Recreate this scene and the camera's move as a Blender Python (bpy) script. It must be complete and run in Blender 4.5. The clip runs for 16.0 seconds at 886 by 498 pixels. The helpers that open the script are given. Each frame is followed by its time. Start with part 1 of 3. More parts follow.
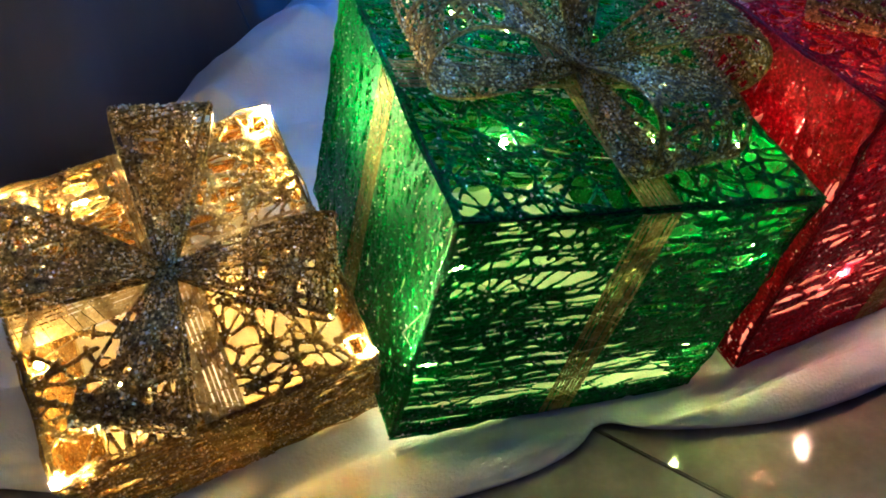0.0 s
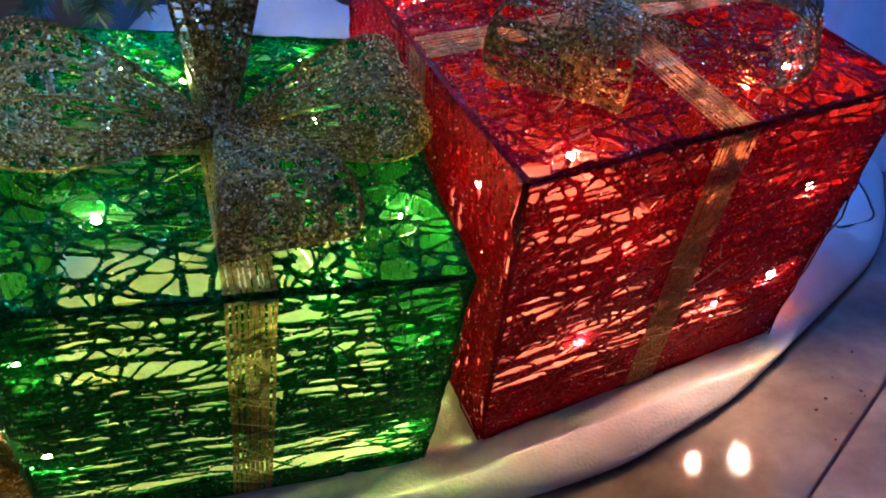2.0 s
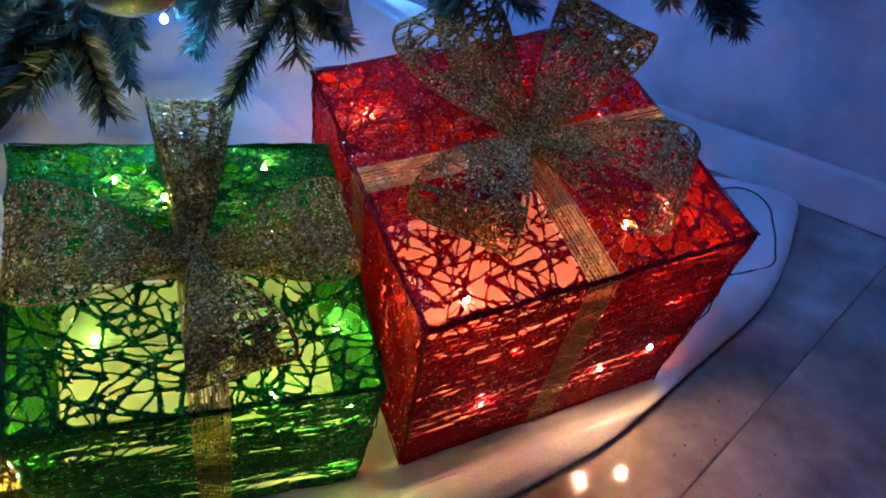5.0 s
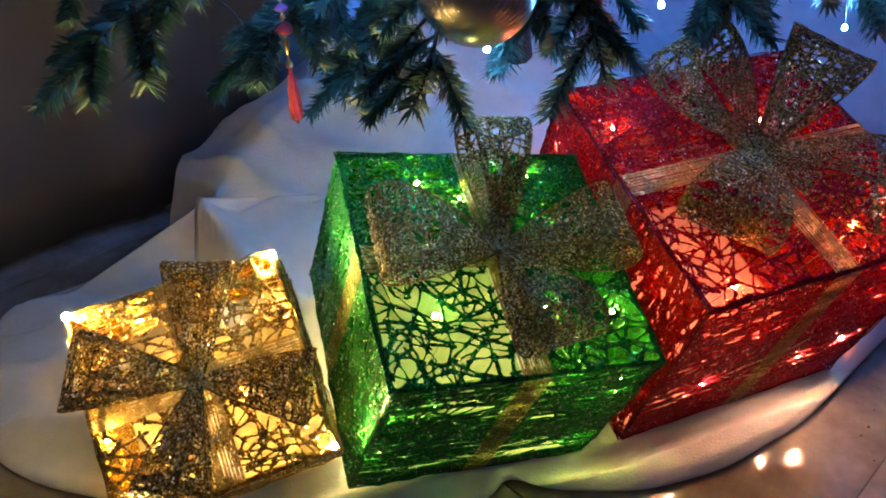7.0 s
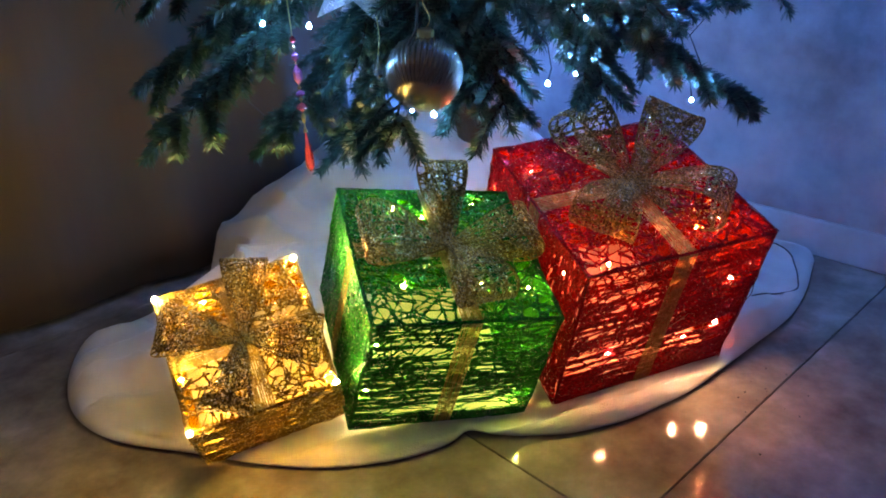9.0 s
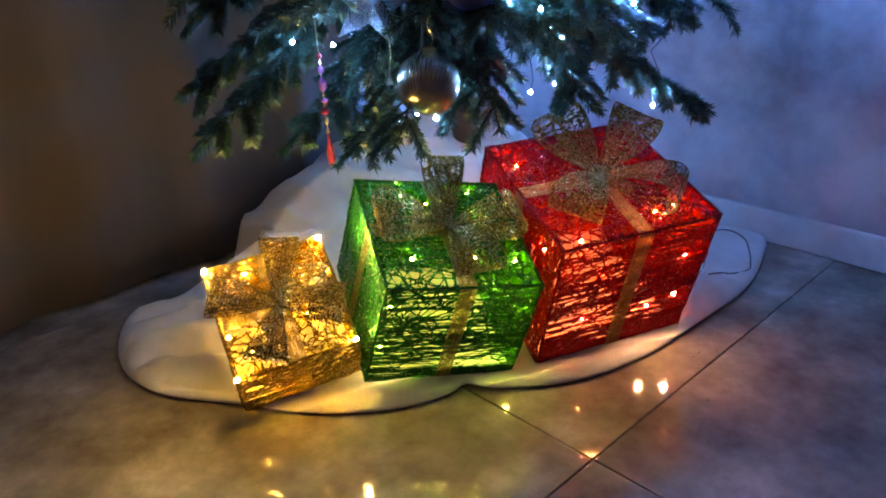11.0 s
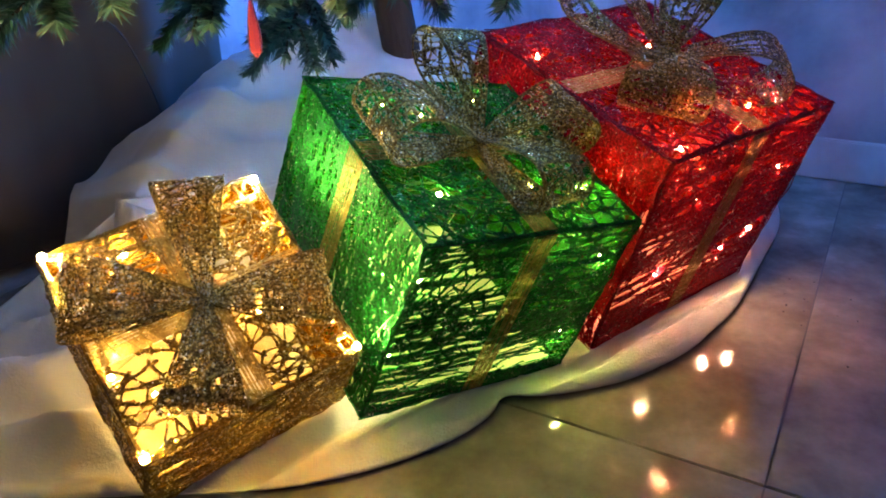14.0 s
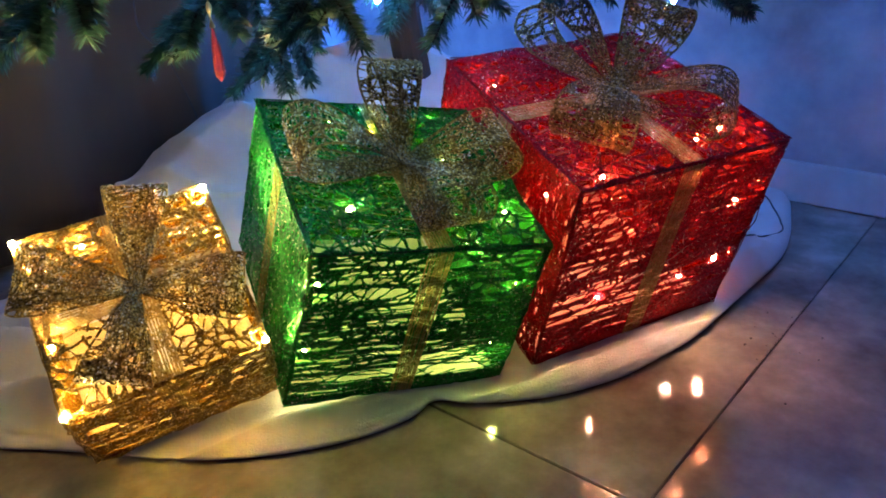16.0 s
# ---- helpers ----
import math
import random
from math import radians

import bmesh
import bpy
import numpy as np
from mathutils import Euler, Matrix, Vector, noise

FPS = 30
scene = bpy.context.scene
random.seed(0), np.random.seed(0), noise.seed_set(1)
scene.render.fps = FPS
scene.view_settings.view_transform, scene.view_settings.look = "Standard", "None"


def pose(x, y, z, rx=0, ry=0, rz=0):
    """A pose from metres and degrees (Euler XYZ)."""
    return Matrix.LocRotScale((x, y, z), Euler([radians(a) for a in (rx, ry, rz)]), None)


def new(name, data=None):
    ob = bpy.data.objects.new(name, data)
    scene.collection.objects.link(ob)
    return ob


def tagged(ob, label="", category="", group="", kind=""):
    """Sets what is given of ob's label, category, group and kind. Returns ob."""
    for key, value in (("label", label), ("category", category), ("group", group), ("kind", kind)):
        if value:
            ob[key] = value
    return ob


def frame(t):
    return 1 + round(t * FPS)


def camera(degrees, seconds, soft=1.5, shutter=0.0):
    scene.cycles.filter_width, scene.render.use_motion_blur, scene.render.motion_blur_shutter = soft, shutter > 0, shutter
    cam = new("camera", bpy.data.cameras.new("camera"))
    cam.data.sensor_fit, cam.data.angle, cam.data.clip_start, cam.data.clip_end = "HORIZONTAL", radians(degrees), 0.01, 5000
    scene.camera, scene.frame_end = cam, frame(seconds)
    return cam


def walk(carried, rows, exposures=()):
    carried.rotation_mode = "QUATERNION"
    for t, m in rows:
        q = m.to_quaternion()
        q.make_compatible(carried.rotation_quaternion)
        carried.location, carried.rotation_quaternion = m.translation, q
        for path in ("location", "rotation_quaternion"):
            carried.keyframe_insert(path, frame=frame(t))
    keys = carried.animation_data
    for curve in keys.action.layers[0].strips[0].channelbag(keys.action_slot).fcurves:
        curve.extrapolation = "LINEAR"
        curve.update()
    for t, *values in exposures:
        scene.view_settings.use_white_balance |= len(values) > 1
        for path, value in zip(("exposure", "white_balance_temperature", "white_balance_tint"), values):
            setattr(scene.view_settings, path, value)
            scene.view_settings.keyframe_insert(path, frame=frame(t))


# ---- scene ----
cam = camera(61.38, 16.0, soft=1.9)
ROWS = [
    (0.0, 0.0001, 0.0000, 0.3323, 61.92, 3.11, -1.66),
    (0.5, 0.0391, 0.0060, 0.3326, 62.30, 3.45, -1.62),
    (1.0, 0.0797, 0.0181, 0.3333, 62.61, 3.49, -1.97),
    (1.5, 0.1304, 0.0282, 0.3339, 62.91, 3.22, -1.71),
    (2.0, 0.1821, 0.0398, 0.3365, 62.80, 2.94, -1.27),
    (2.5, 0.2355, 0.0508, 0.3397, 62.30, 2.74, -1.21),
    (3.0, 0.2904, 0.0658, 0.3525, 61.74, 2.11, -0.64),
    (5.5, 0.1898, 0.0068, 0.5187, 53.49, -1.12, 0.85),
    (6.0, 0.1429, -0.0070, 0.5246, 53.11, -1.17, 1.68),
    (6.5, 0.0897, -0.0293, 0.5273, 53.97, -0.77, 1.86),
    (7.0, 0.0461, -0.0583, 0.5279, 56.07, -0.29, 1.53),
    (7.5, 0.0323, -0.1106, 0.5204, 58.94, 0.46, 0.36),
    (8.0, 0.0469, -0.1875, 0.5267, 62.12, 1.38, -0.24),
    (8.5, 0.0753, -0.2662, 0.5330, 64.23, 1.62, 0.38),
    (9.0, 0.0991, -0.3318, 0.5530, 65.49, 1.74, 1.44),
    (11.5, 0.0892, -0.4983, 0.5927, 65.80, 1.47, -0.08),
    (12.0, 0.0888, -0.4174, 0.5426, 65.22, 1.08, -2.80),
    (12.5, 0.0609, -0.3302, 0.4924, 64.99, 0.89, -6.52),
    (13.0, -0.0072, -0.2431, 0.4472, 64.67, 0.91, -10.20),
    (13.5, -0.0735, -0.1718, 0.4138, 64.99, 1.14, -13.08),
    (14.0, -0.0878, -0.1402, 0.3919, 65.36, 1.11, -14.86),
    (14.5, -0.0863, -0.1371, 0.3900, 65.66, 1.13, -14.30),
    (15.0, -0.0632, -0.1496, 0.3921, 65.97, 1.35, -11.59),
    (15.5, 0.0001, -0.1738, 0.3983, 66.07, 1.27, -8.45),
    (16.0, 0.0630, -0.2134, 0.4122, 66.30, 1.58, -5.00),
]
walk(cam, [(t, pose(x, y, z, rx, ry, rz)) for t, x, y, z, rx, ry, rz in ROWS],
     exposures=[(0.0, 0.3, 5300, 8), (1.0, 0.45, 5300, 8), (2.0, 0.5, 5800, 8), (3.0, 0.35, 6200, 8), (5.5, 0.3, 7000, 6), (7.0, 0.3, 7000, 6), (9.0, 0.55, 8400, 6),
                (11.5, 0.6, 10300, 8), (12.5, 0.55, 8700, 7), (14.5, 0.45, 6900, 6), (16.0, 0.4, 6700, 6)])

# ---- light: dark evening room, lit by the tree's blue lamps and the parcels' warm lamps ----
world = bpy.data.worlds.new("night")
scene.world = world
world.use_nodes = True
world.node_tree.nodes["Background"].inputs[0].default_value = (0.25, 0.3, 0.6, 1)
world.node_tree.nodes["Background"].inputs[1].default_value = 0.02

PARCEL_LAMP = 1250.0     # emission of one warm bulb
TREE_LAMP = 3200.0       # emission of one blue bulb


def lamp(name, place, watts, colour, radius):
    data = bpy.data.lights.new(name, "POINT")
    data.energy, data.color, data.shadow_soft_size = watts, colour, radius
    ob = new(name, data)
    ob.location = place
    return ob


# the blue string lamps of the tree, gathered at a few places among its branches
for place, watts in (((0.29, 0.60, 0.52), 9.0), ((0.20, 0.70, 0.64), 7.5), ((0.34, 1.06, 0.62), 0.8), ((0.04, 1.10, 0.30), 2.6), ((0.32, 1.02, 0.28), 0.4), ((0.18, 0.55, 0.62), 6.5), ((0.42, 0.66, 0.56), 2.4), ((0.50, 0.55, 1.00), 1.25)):
    lamp("tree_glow", place, watts, (0.03, 0.18, 1.0), 0.03)
# a dim warm fill light, added far behind the camera to lift dark parts
lamp("unseen_fill", (-1.45, -1.0, 2.2), 2.4, (1.0, 0.68, 0.44), 0.12)


# ---- materials ----
def material(name, colour, rough=0.6, metal=0.0):
    m = bpy.data.materials.new(name)
    m.use_nodes = True
    b = m.node_tree.nodes["Principled BSDF"]
    b.inputs["Base Color"].default_value = (*colour, 1)
    b.inputs["Roughness"].default_value = rough
    b.inputs["Metallic"].default_value = metal
    return m


def node(m, kind, **inputs):
    n = m.node_tree.nodes.new(kind)
    for key, value in inputs.items():
        n.inputs[key].default_value = value
    return n


def link(m, a, b):
    m.node_tree.links.new(a, b)


def ramp(m, source, stops):
    r = m.node_tree.nodes.new("ShaderNodeValToRGB")
    while len(r.color_ramp.elements) < len(stops):
        r.color_ramp.elements.new(0.5)
    for e, (at, colour) in zip(r.color_ramp.elements, stops):
        e.position, e.color = at, (*colour, 1)
    link(m, source, r.inputs[0])
    return r.outputs[0]


def noisy(m, scale, detail=4.0, stretch=(1, 1, 1), rough=0.55):
    """Noise in object space, in units of 1/metre."""
    tc = m.node_tree.nodes.new("ShaderNodeTexCoord")
    mp = node(m, "ShaderNodeMapping", Scale=stretch)
    link(m, tc.outputs["Object"], mp.inputs[0])
    n = node(m, "ShaderNodeTexNoise", Scale=scale, Detail=detail, Roughness=rough)
    link(m, mp.outputs[0], n.inputs["Vector"])
    return n.outputs["Fac"]


def bumpy(m, source, strength, distance):
    b = node(m, "ShaderNodeBump", Strength=strength, Distance=distance)
    link(m, source, b.inputs["Height"])
    link(m, b.outputs[0], m.node_tree.nodes["Principled BSDF"].inputs["Normal"])


def coloured(m, out):
    link(m, out, m.node_tree.nodes["Principled BSDF"].inputs["Base Color"])


def tinsel(name, dark, light, rough=0.34, see=0.20):
    """Metallised thread: a coloured metal film, a little of whose light passes through, different from thread to thread."""
    m = material(name, dark, rough, 0.85)
    col = ramp(m, noisy(m, 420, 3, (1, 1, 1), 0.7), ((0.36, dark), (0.56, [0.7 * a + 0.3 * b for a, b in zip(dark, light)]), (0.72, light)))
    coloured(m, col)
    bumpy(m, noisy(m, 1100, 3), 1.0, 0.0009)
    tr = m.node_tree.nodes.new("ShaderNodeBsdfTranslucent")
    link(m, col, tr.inputs[0])
    mix = node(m, "ShaderNodeMixShader", Fac=see)
    out = m.node_tree.nodes["Material Output"]
    link(m, m.node_tree.nodes["Principled BSDF"].outputs[0], mix.inputs[1])
    link(m, tr.outputs[0], mix.inputs[2])
    link(m, mix.outputs[0], out.inputs[0])
    return m


GREEN = tinsel("green_tinsel", (0.003, 0.052, 0.010), (0.028, 0.56, 0.085), 0.34, 0.28)
RED = tinsel("red_tinsel", (0.13, 0.004, 0.010), (0.92, 0.034, 0.065), 0.34, 0.48)
GOLD = tinsel("gold_tinsel", (0.16, 0.09, 0.018), (0.75, 0.48, 0.12))
BRONZE = tinsel("bow_tinsel", (0.085, 0.052, 0.015), (0.92, 0.62, 0.20), 0.28, 0.45)
BAND = tinsel("band_tinsel", (0.42, 0.29, 0.11), (0.95, 0.76, 0.40), 0.25, 0.6)
GREEN_FLECK = material("green_fleck", (0.10, 0.75, 0.16), 0.28, 1.0)
RED_FLECK = material("red_fleck", (0.95, 0.10, 0.10), 0.28, 1.0)
GOLD_FLECK = material("gold_fleck", (0.95, 0.72, 0.30), 0.28, 1.0)
BRONZE_FLECK = material("bronze_fleck", (0.95, 0.70, 0.30), 0.45, 1.0)
SPARK = material("pale_spark", (0.95, 0.87, 0.66), 0.42, 1.0)
WIRE_GREEN = material("green_wire", (0.006, 0.05, 0.012), 0.5, 0.4)
WIRE_RED = material("red_wire", (0.10, 0.004, 0.006), 0.5, 0.4)
WIRE_GOLD = material("gold_wire", (0.14, 0.08, 0.02), 0.45, 0.6)


def tint_film(name, tint, glow, see):
    """An added sheer sheet that tints light: most goes straight through, some is spread."""
    m = bpy.data.materials.new(name)
    m.use_nodes = True
    nt = m.node_tree
    nt.nodes.remove(nt.nodes["Principled BSDF"])
    clear = nt.nodes.new("ShaderNodeBsdfTransparent")
    clear.inputs[0].default_value = (*tint, 1)
    soft = nt.nodes.new("ShaderNodeBsdfTranslucent")
    soft.inputs[0].default_value = (*glow, 1)
    mix = node(m, "ShaderNodeMixShader", Fac=see)
    patch = node(m, "ShaderNodeMapRange", **{"From Min": 0.35, "From Max": 0.65, "To Min": see * 0.4, "To Max": see * 1.6})
    link(m, noisy(m, 60, 4), patch.inputs[0])
    link(m, patch.outputs[0], mix.inputs[0])
    link(m, clear.outputs[0], mix.inputs[1])
    link(m, soft.outputs[0], mix.inputs[2])
    link(m, mix.outputs[0], nt.nodes["Material Output"].inputs[0])
    return m


GREEN_TINT_FILM = tint_film("green_tint_film", (0.58, 0.74, 0.36), (0.10, 0.70, 0.12), 0.03)
RED_TINT_FILM = tint_film("red_tint_film", (0.88, 0.44, 0.34), (0.95, 0.10, 0.08), 0.03)
GOLD_TINT_FILM = tint_film("gold_tint_film", (0.94, 0.78, 0.40), (0.95, 0.62, 0.15), 0.04)
CABLE = material("cable", (0.02, 0.022, 0.024), 0.5)
CLEAR_CABLE = material("silver_cable", (0.45, 0.40, 0.30), 0.35, 0.7)


def glowing(name, colour, strength):
    m = material(name, colour, 0.4)
    b = m.node_tree.nodes["Principled BSDF"]
    b.inputs["Emission Color"].default_value = (*colour, 1)
    b.inputs["Emission Strength"].default_value = strength
    return m


# red and green put into these bulbs for light tinted by the threads
RED_TINTED_BULB = glowing("red_tinted_warm_bulb", (1.0, 0.54, 0.34), PARCEL_LAMP * 1.95)
GREEN_TINTED_BULB = glowing("green_tinted_warm_bulb", (0.92, 0.80, 0.36), PARCEL_LAMP * 1.2)
AMBER_BULB = glowing("amber_bulb", (1.0, 0.74, 0.36), PARCEL_LAMP * 1.25)
BARE_BULB = glowing("bare_amber_bulb", (1.0, 0.72, 0.30), PARCEL_LAMP * 4.2)
BLUE_BULB = glowing("blue_bulb", (0.10, 0.33, 1.0), TREE_LAMP)

FLOOR = material("polished_stone_tile", (0.42, 0.38, 0.33), 0.13)
cloud = noisy(FLOOR, 7, 6, (1, 1, 1), 0.62)
coloured(FLOOR, ramp(FLOOR, cloud, ((0.34, (0.10, 0.084, 0.068)), (0.46, (0.18, 0.156, 0.128)), (0.56, (0.25, 0.222, 0.186)), (0.68, (0.38, 0.346, 0.298)))))
fr = node(FLOOR, "ShaderNodeMapRange", **{"From Min": 0.3, "From Max": 0.7, "To Min": 0.04, "To Max": 0.13})
link(FLOOR, noisy(FLOOR, 16, 5), fr.inputs[0])
link(FLOOR, fr.outputs[0], FLOOR.node_tree.nodes["Principled BSDF"].inputs["Roughness"])
bumpy(FLOOR, noisy(FLOOR, 240, 4), 0.12, 0.001)
FLOOR.node_tree.nodes["Principled BSDF"].inputs["Specular IOR Level"].default_value = 0.6
GROUT = material("dark_grout", (0.09, 0.08, 0.072), 0.9)

FLEECE = material("white_fleece", (0.80, 0.78, 0.75), 0.95)
coloured(FLEECE, ramp(FLEECE, noisy(FLEECE, 18, 4), ((0.3, (0.58, 0.56, 0.53)), (0.7, (0.70, 0.68, 0.65)))))
FLEECE.node_tree.nodes["Principled BSDF"].inputs["Sheen Weight"].default_value = 0.4
bumpy(FLEECE, noisy(FLEECE, 420, 4), 0.5, 0.0015)

WALL = material("mottled_wall_plaster", (0.42, 0.36, 0.36), 0.75)
coloured(WALL, ramp(WALL, noisy(WALL, 3.6, 6, (1, 1, 1), 0.6), ((0.36, (0.20, 0.16, 0.165)), (0.5, (0.37, 0.305, 0.30)), (0.66, (0.56, 0.46, 0.42)))))
bumpy(WALL, noisy(WALL, 60, 4), 0.15, 0.002)
BASEBOARD = material("pale_marble_skirting", (0.62, 0.58, 0.55), 0.35)
coloured(BASEBOARD, ramp(BASEBOARD, noisy(BASEBOARD, 9, 5), ((0.35, (0.50, 0.46, 0.43)), (0.65, (0.70, 0.66, 0.62)))))
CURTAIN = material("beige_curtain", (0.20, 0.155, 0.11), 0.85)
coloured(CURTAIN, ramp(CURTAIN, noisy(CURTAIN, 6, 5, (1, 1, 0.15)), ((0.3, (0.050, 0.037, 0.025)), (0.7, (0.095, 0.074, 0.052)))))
bumpy(CURTAIN, noisy(CURTAIN, 700, 2), 0.3, 0.0008)
CEILING = material("white_ceiling", (0.75, 0.74, 0.72), 0.9)

NEEDLE = material("fir_needle", (0.03, 0.09, 0.03), 0.5)
geo = NEEDLE.node_tree.nodes.new("ShaderNodeNewGeometry")
coloured(NEEDLE, ramp(NEEDLE, geo.outputs["Random Per Island"], ((0.0, (0.007, 0.034, 0.026)), (0.7, (0.016, 0.072, 0.050)), (1.0, (0.040, 0.115, 0.080)))))
BARK = material("bark", (0.035, 0.026, 0.016), 0.9)
bumpy(BARK, noisy(BARK, 90, 5, (1, 1, 0.3)), 0.8, 0.004)


# ---- mesh helpers ----
def mesh_object(name, verts, faces, mats, parent=None, label="", slots=None, smooth=False):
    me = bpy.data.meshes.new(name)
    me.from_pydata([tuple(v) for v in verts], [], faces)
    for m in (mats if isinstance(mats, (list, tuple)) else [mats]):
        me.materials.append(m)
    if slots is not None:
        me.polygons.foreach_set("material_index", slots)
    if smooth:
        me.polygons.foreach_set("use_smooth", [True] * len(me.polygons))
    me.update()
    ob = new(name, me)
    if parent is not None:
        ob.parent = parent
    if label:
        ob["label"] = label
    return ob


def part(name, bm, mat, parent=None, label="", smooth=False):
    me = bpy.data.meshes.new(name)
    bm.to_mesh(me)
    bm.free()
    me.materials.append(mat)
    if smooth:
        for p in me.polygons:
            p.use_smooth = True
    ob = new(name, me)
    if parent is not None:
        ob.parent = parent
    if label:
        ob["label"] = label
    return ob


def box_bm(sx, sy, sz, bevel=0.0, at=(0, 0, 0)):
    bm = bmesh.new()
    bmesh.ops.create_cube(bm, size=1.0, matrix=Matrix.Translation(at) @ Matrix.Diagonal((sx, sy, sz, 1)))
    if bevel:
        bmesh.ops.bevel(bm, geom=bm.edges[:], offset=bevel, segments=2, affect="EDGES")
    return bm


class Threads:
    """Gathers threads and flecks into one mesh: slot 0 thread, slot 1 coloured fleck, slot 2 pale fleck."""

    def __init__(self, seed):
        self.v, self.f, self.s = [], [], []
        self.rng = random.Random(seed)

    def line(self, pts, radius, sides=3, slot=0, caps=False):
        base, n = len(self.v), len(pts)
        for i, p in enumerate(pts):
            a, b = pts[max(i - 1, 0)], pts[min(i + 1, n - 1)]
            d = (b - a).normalized()
            u = d.cross(Vector((0.31, 0.17, 0.93)))
            u = u.normalized() if u.length > 1e-4 else d.orthogonal().normalized()
            w = d.cross(u)
            r = radius(i / (n - 1)) if callable(radius) else radius
            for k in range(sides):
                an = 2 * math.pi * k / sides
                self.v.append(p + (u * math.cos(an) + w * math.sin(an)) * r)
        for i in range(n - 1):
            for k in range(sides):
                k2 = (k + 1) % sides
                a, b = base + i * sides, base + (i + 1) * sides
                self.f.append((a + k, a + k2, b + k2, b + k))
                self.s.append(slot)
        if caps:
            self.f += [tuple(base + k for k in reversed(range(sides))), tuple(base + (n - 1) * sides + k for k in range(sides))]
            self.s += [slot, slot]

    def strap(self, pts, side, width, slot=0):
        """A flat strip along pts, spread along the vector side."""
        base = len(self.v)
        for p in pts:
            self.v += [p - side * width / 2, p + side * width / 2]
        for i in range(len(pts) - 1):
            a = base + 2 * i
            self.f.append((a, a + 1, a + 3, a + 2))
            self.s.append(slot)

    def fleck(self, p, size, slot=None):
        slot = slot or (2 if self.rng.random() < 0.35 else 1)
        q = Vector((self.rng.gauss(0, 1), self.rng.gauss(0, 1), self.rng.gauss(0, 1))).normalized()
        t = q.orthogonal().normalized()
        b = q.cross(t)
        base = len(self.v)
        self.v += [p + t * size, p + b * size * 0.8, p - t * size * 0.9, p - b * size]
        self.f.append((base, base + 1, base + 2, base + 3))
        self.s.append(slot)

    def web(self, place, wide, tall, lines, res=0.001, lamps=(), thick=0.0010, flecks=2500, size=0.0008):
        """Glued threads: where lines (start, end, radius, in metres on the sheet) cross, they run together with rounded corners."""
        rng = self.rng
        nx, ny = max(4, int(wide / res)), max(4, int(tall / res))
        gx, gy = np.meshgrid(np.linspace(0, wide, nx + 1), np.linspace(0, tall, ny + 1))
        field = np.zeros_like(gx)
        for (ax, ay), (bx, by), r in lines:
            ln = math.hypot(bx - ax, by - ay)
            if ln < 1e-4:
                continue
            ux, uy = (bx - ax) / ln, (by - ay) / ln
            pad = 4 * r
            box = (slice(max(0, int((min(ay, by) - pad) / tall * ny)), int((max(ay, by) + pad) / tall * ny) + 2),
                   slice(max(0, int((min(ax, bx) - pad) / wide * nx)), int((max(ax, bx) + pad) / wide * nx) + 2))
            hx, hy = gx[box] - ax, gy[box] - ay
            along = hx * ux + hy * uy
            off = hy * ux - hx * uy + r * 0.7 * np.sin(along * rng.uniform(60, 200) + rng.uniform(0, 6)) + r * 0.3 * np.sin(along * rng.uniform(300, 700))
            past = np.maximum(0, np.maximum(-along, along - ln))
            field[box] += np.exp(-np.minimum(30, (off * off + past * past) / (r * r))) * (1 + 0.25 * np.sin(along * rng.uniform(90, 300)))
        for px, py, r in lamps:
            field *= 1 - np.exp(-((gx - px) ** 2 + (gy - py) ** 2) / (r * r))
        level = 0.5
        inner = field > level
        # corners, then crossings on the level and the upright grid lines
        fh = np.clip((level - field[:, :-1]) / np.where(np.abs(field[:, 1:] - field[:, :-1]) < 1e-9, 1, field[:, 1:] - field[:, :-1]), 0, 1)
        fv = np.clip((level - field[:-1]) / np.where(np.abs(field[1:] - field[:-1]) < 1e-9, 1, field[1:] - field[:-1]), 0, 1)
        dx, dy = wide / nx, tall / ny
        xs = np.concatenate([gx.ravel(), (gx[:, :-1] + fh * dx).ravel(), gx[:-1].ravel()])
        ys = np.concatenate([gy.ravel(), gy[:, :-1].ravel(), (gy[:-1] + fv * dy).ravel()])
        rise = np.concatenate([thick * np.sqrt(np.clip((field - level) / 0.8, 0, 1)).ravel(), np.zeros(fh.size + fv.size)])
        ids = np.arange(gx.size).reshape(gx.shape)
        idh = gx.size + np.arange(fh.size).reshape(fh.shape)
        idv = gx.size + fh.size + np.arange(fv.size).reshape(fv.shape)
        ring = [ids[:-1, :-1], ids[:-1, 1:], ids[1:, 1:], ids[1:, :-1]]
        edge = [idh[:-1], idv[:, 1:], idh[1:], idv[:, :-1]]
        case = inner[:-1, :-1] * 1 + inner[:-1, 1:] * 2 + inner[1:, 1:] * 4 + inner[1:, :-1] * 8
        loops = []
        for c in range(1, 16):
            sel = case == c
            if not sel.any():
                continue
            cols = []
            for k in range(4):
                here, after = c >> k & 1, c >> (k + 1) % 4 & 1
                if here:
                    cols.append(ring[k][sel])
                if here != after:
                    cols.append(edge[k][sel])
            loops.append(np.stack(cols, 1))
        used = np.unique(np.concatenate([q.ravel() for q in loops]))
        xs, ys, rise = xs[used], ys[used], rise[used]
        eps = 0.0004
        p = place(xs, ys)
        n = np.cross(place(xs + eps, ys) - p, place(xs, ys + eps) - p)
        n /= np.maximum(np.linalg.norm(n, axis=1, keepdims=True), 1e-12)
        ph = [rng.uniform(0, 6) for _ in range(4)]
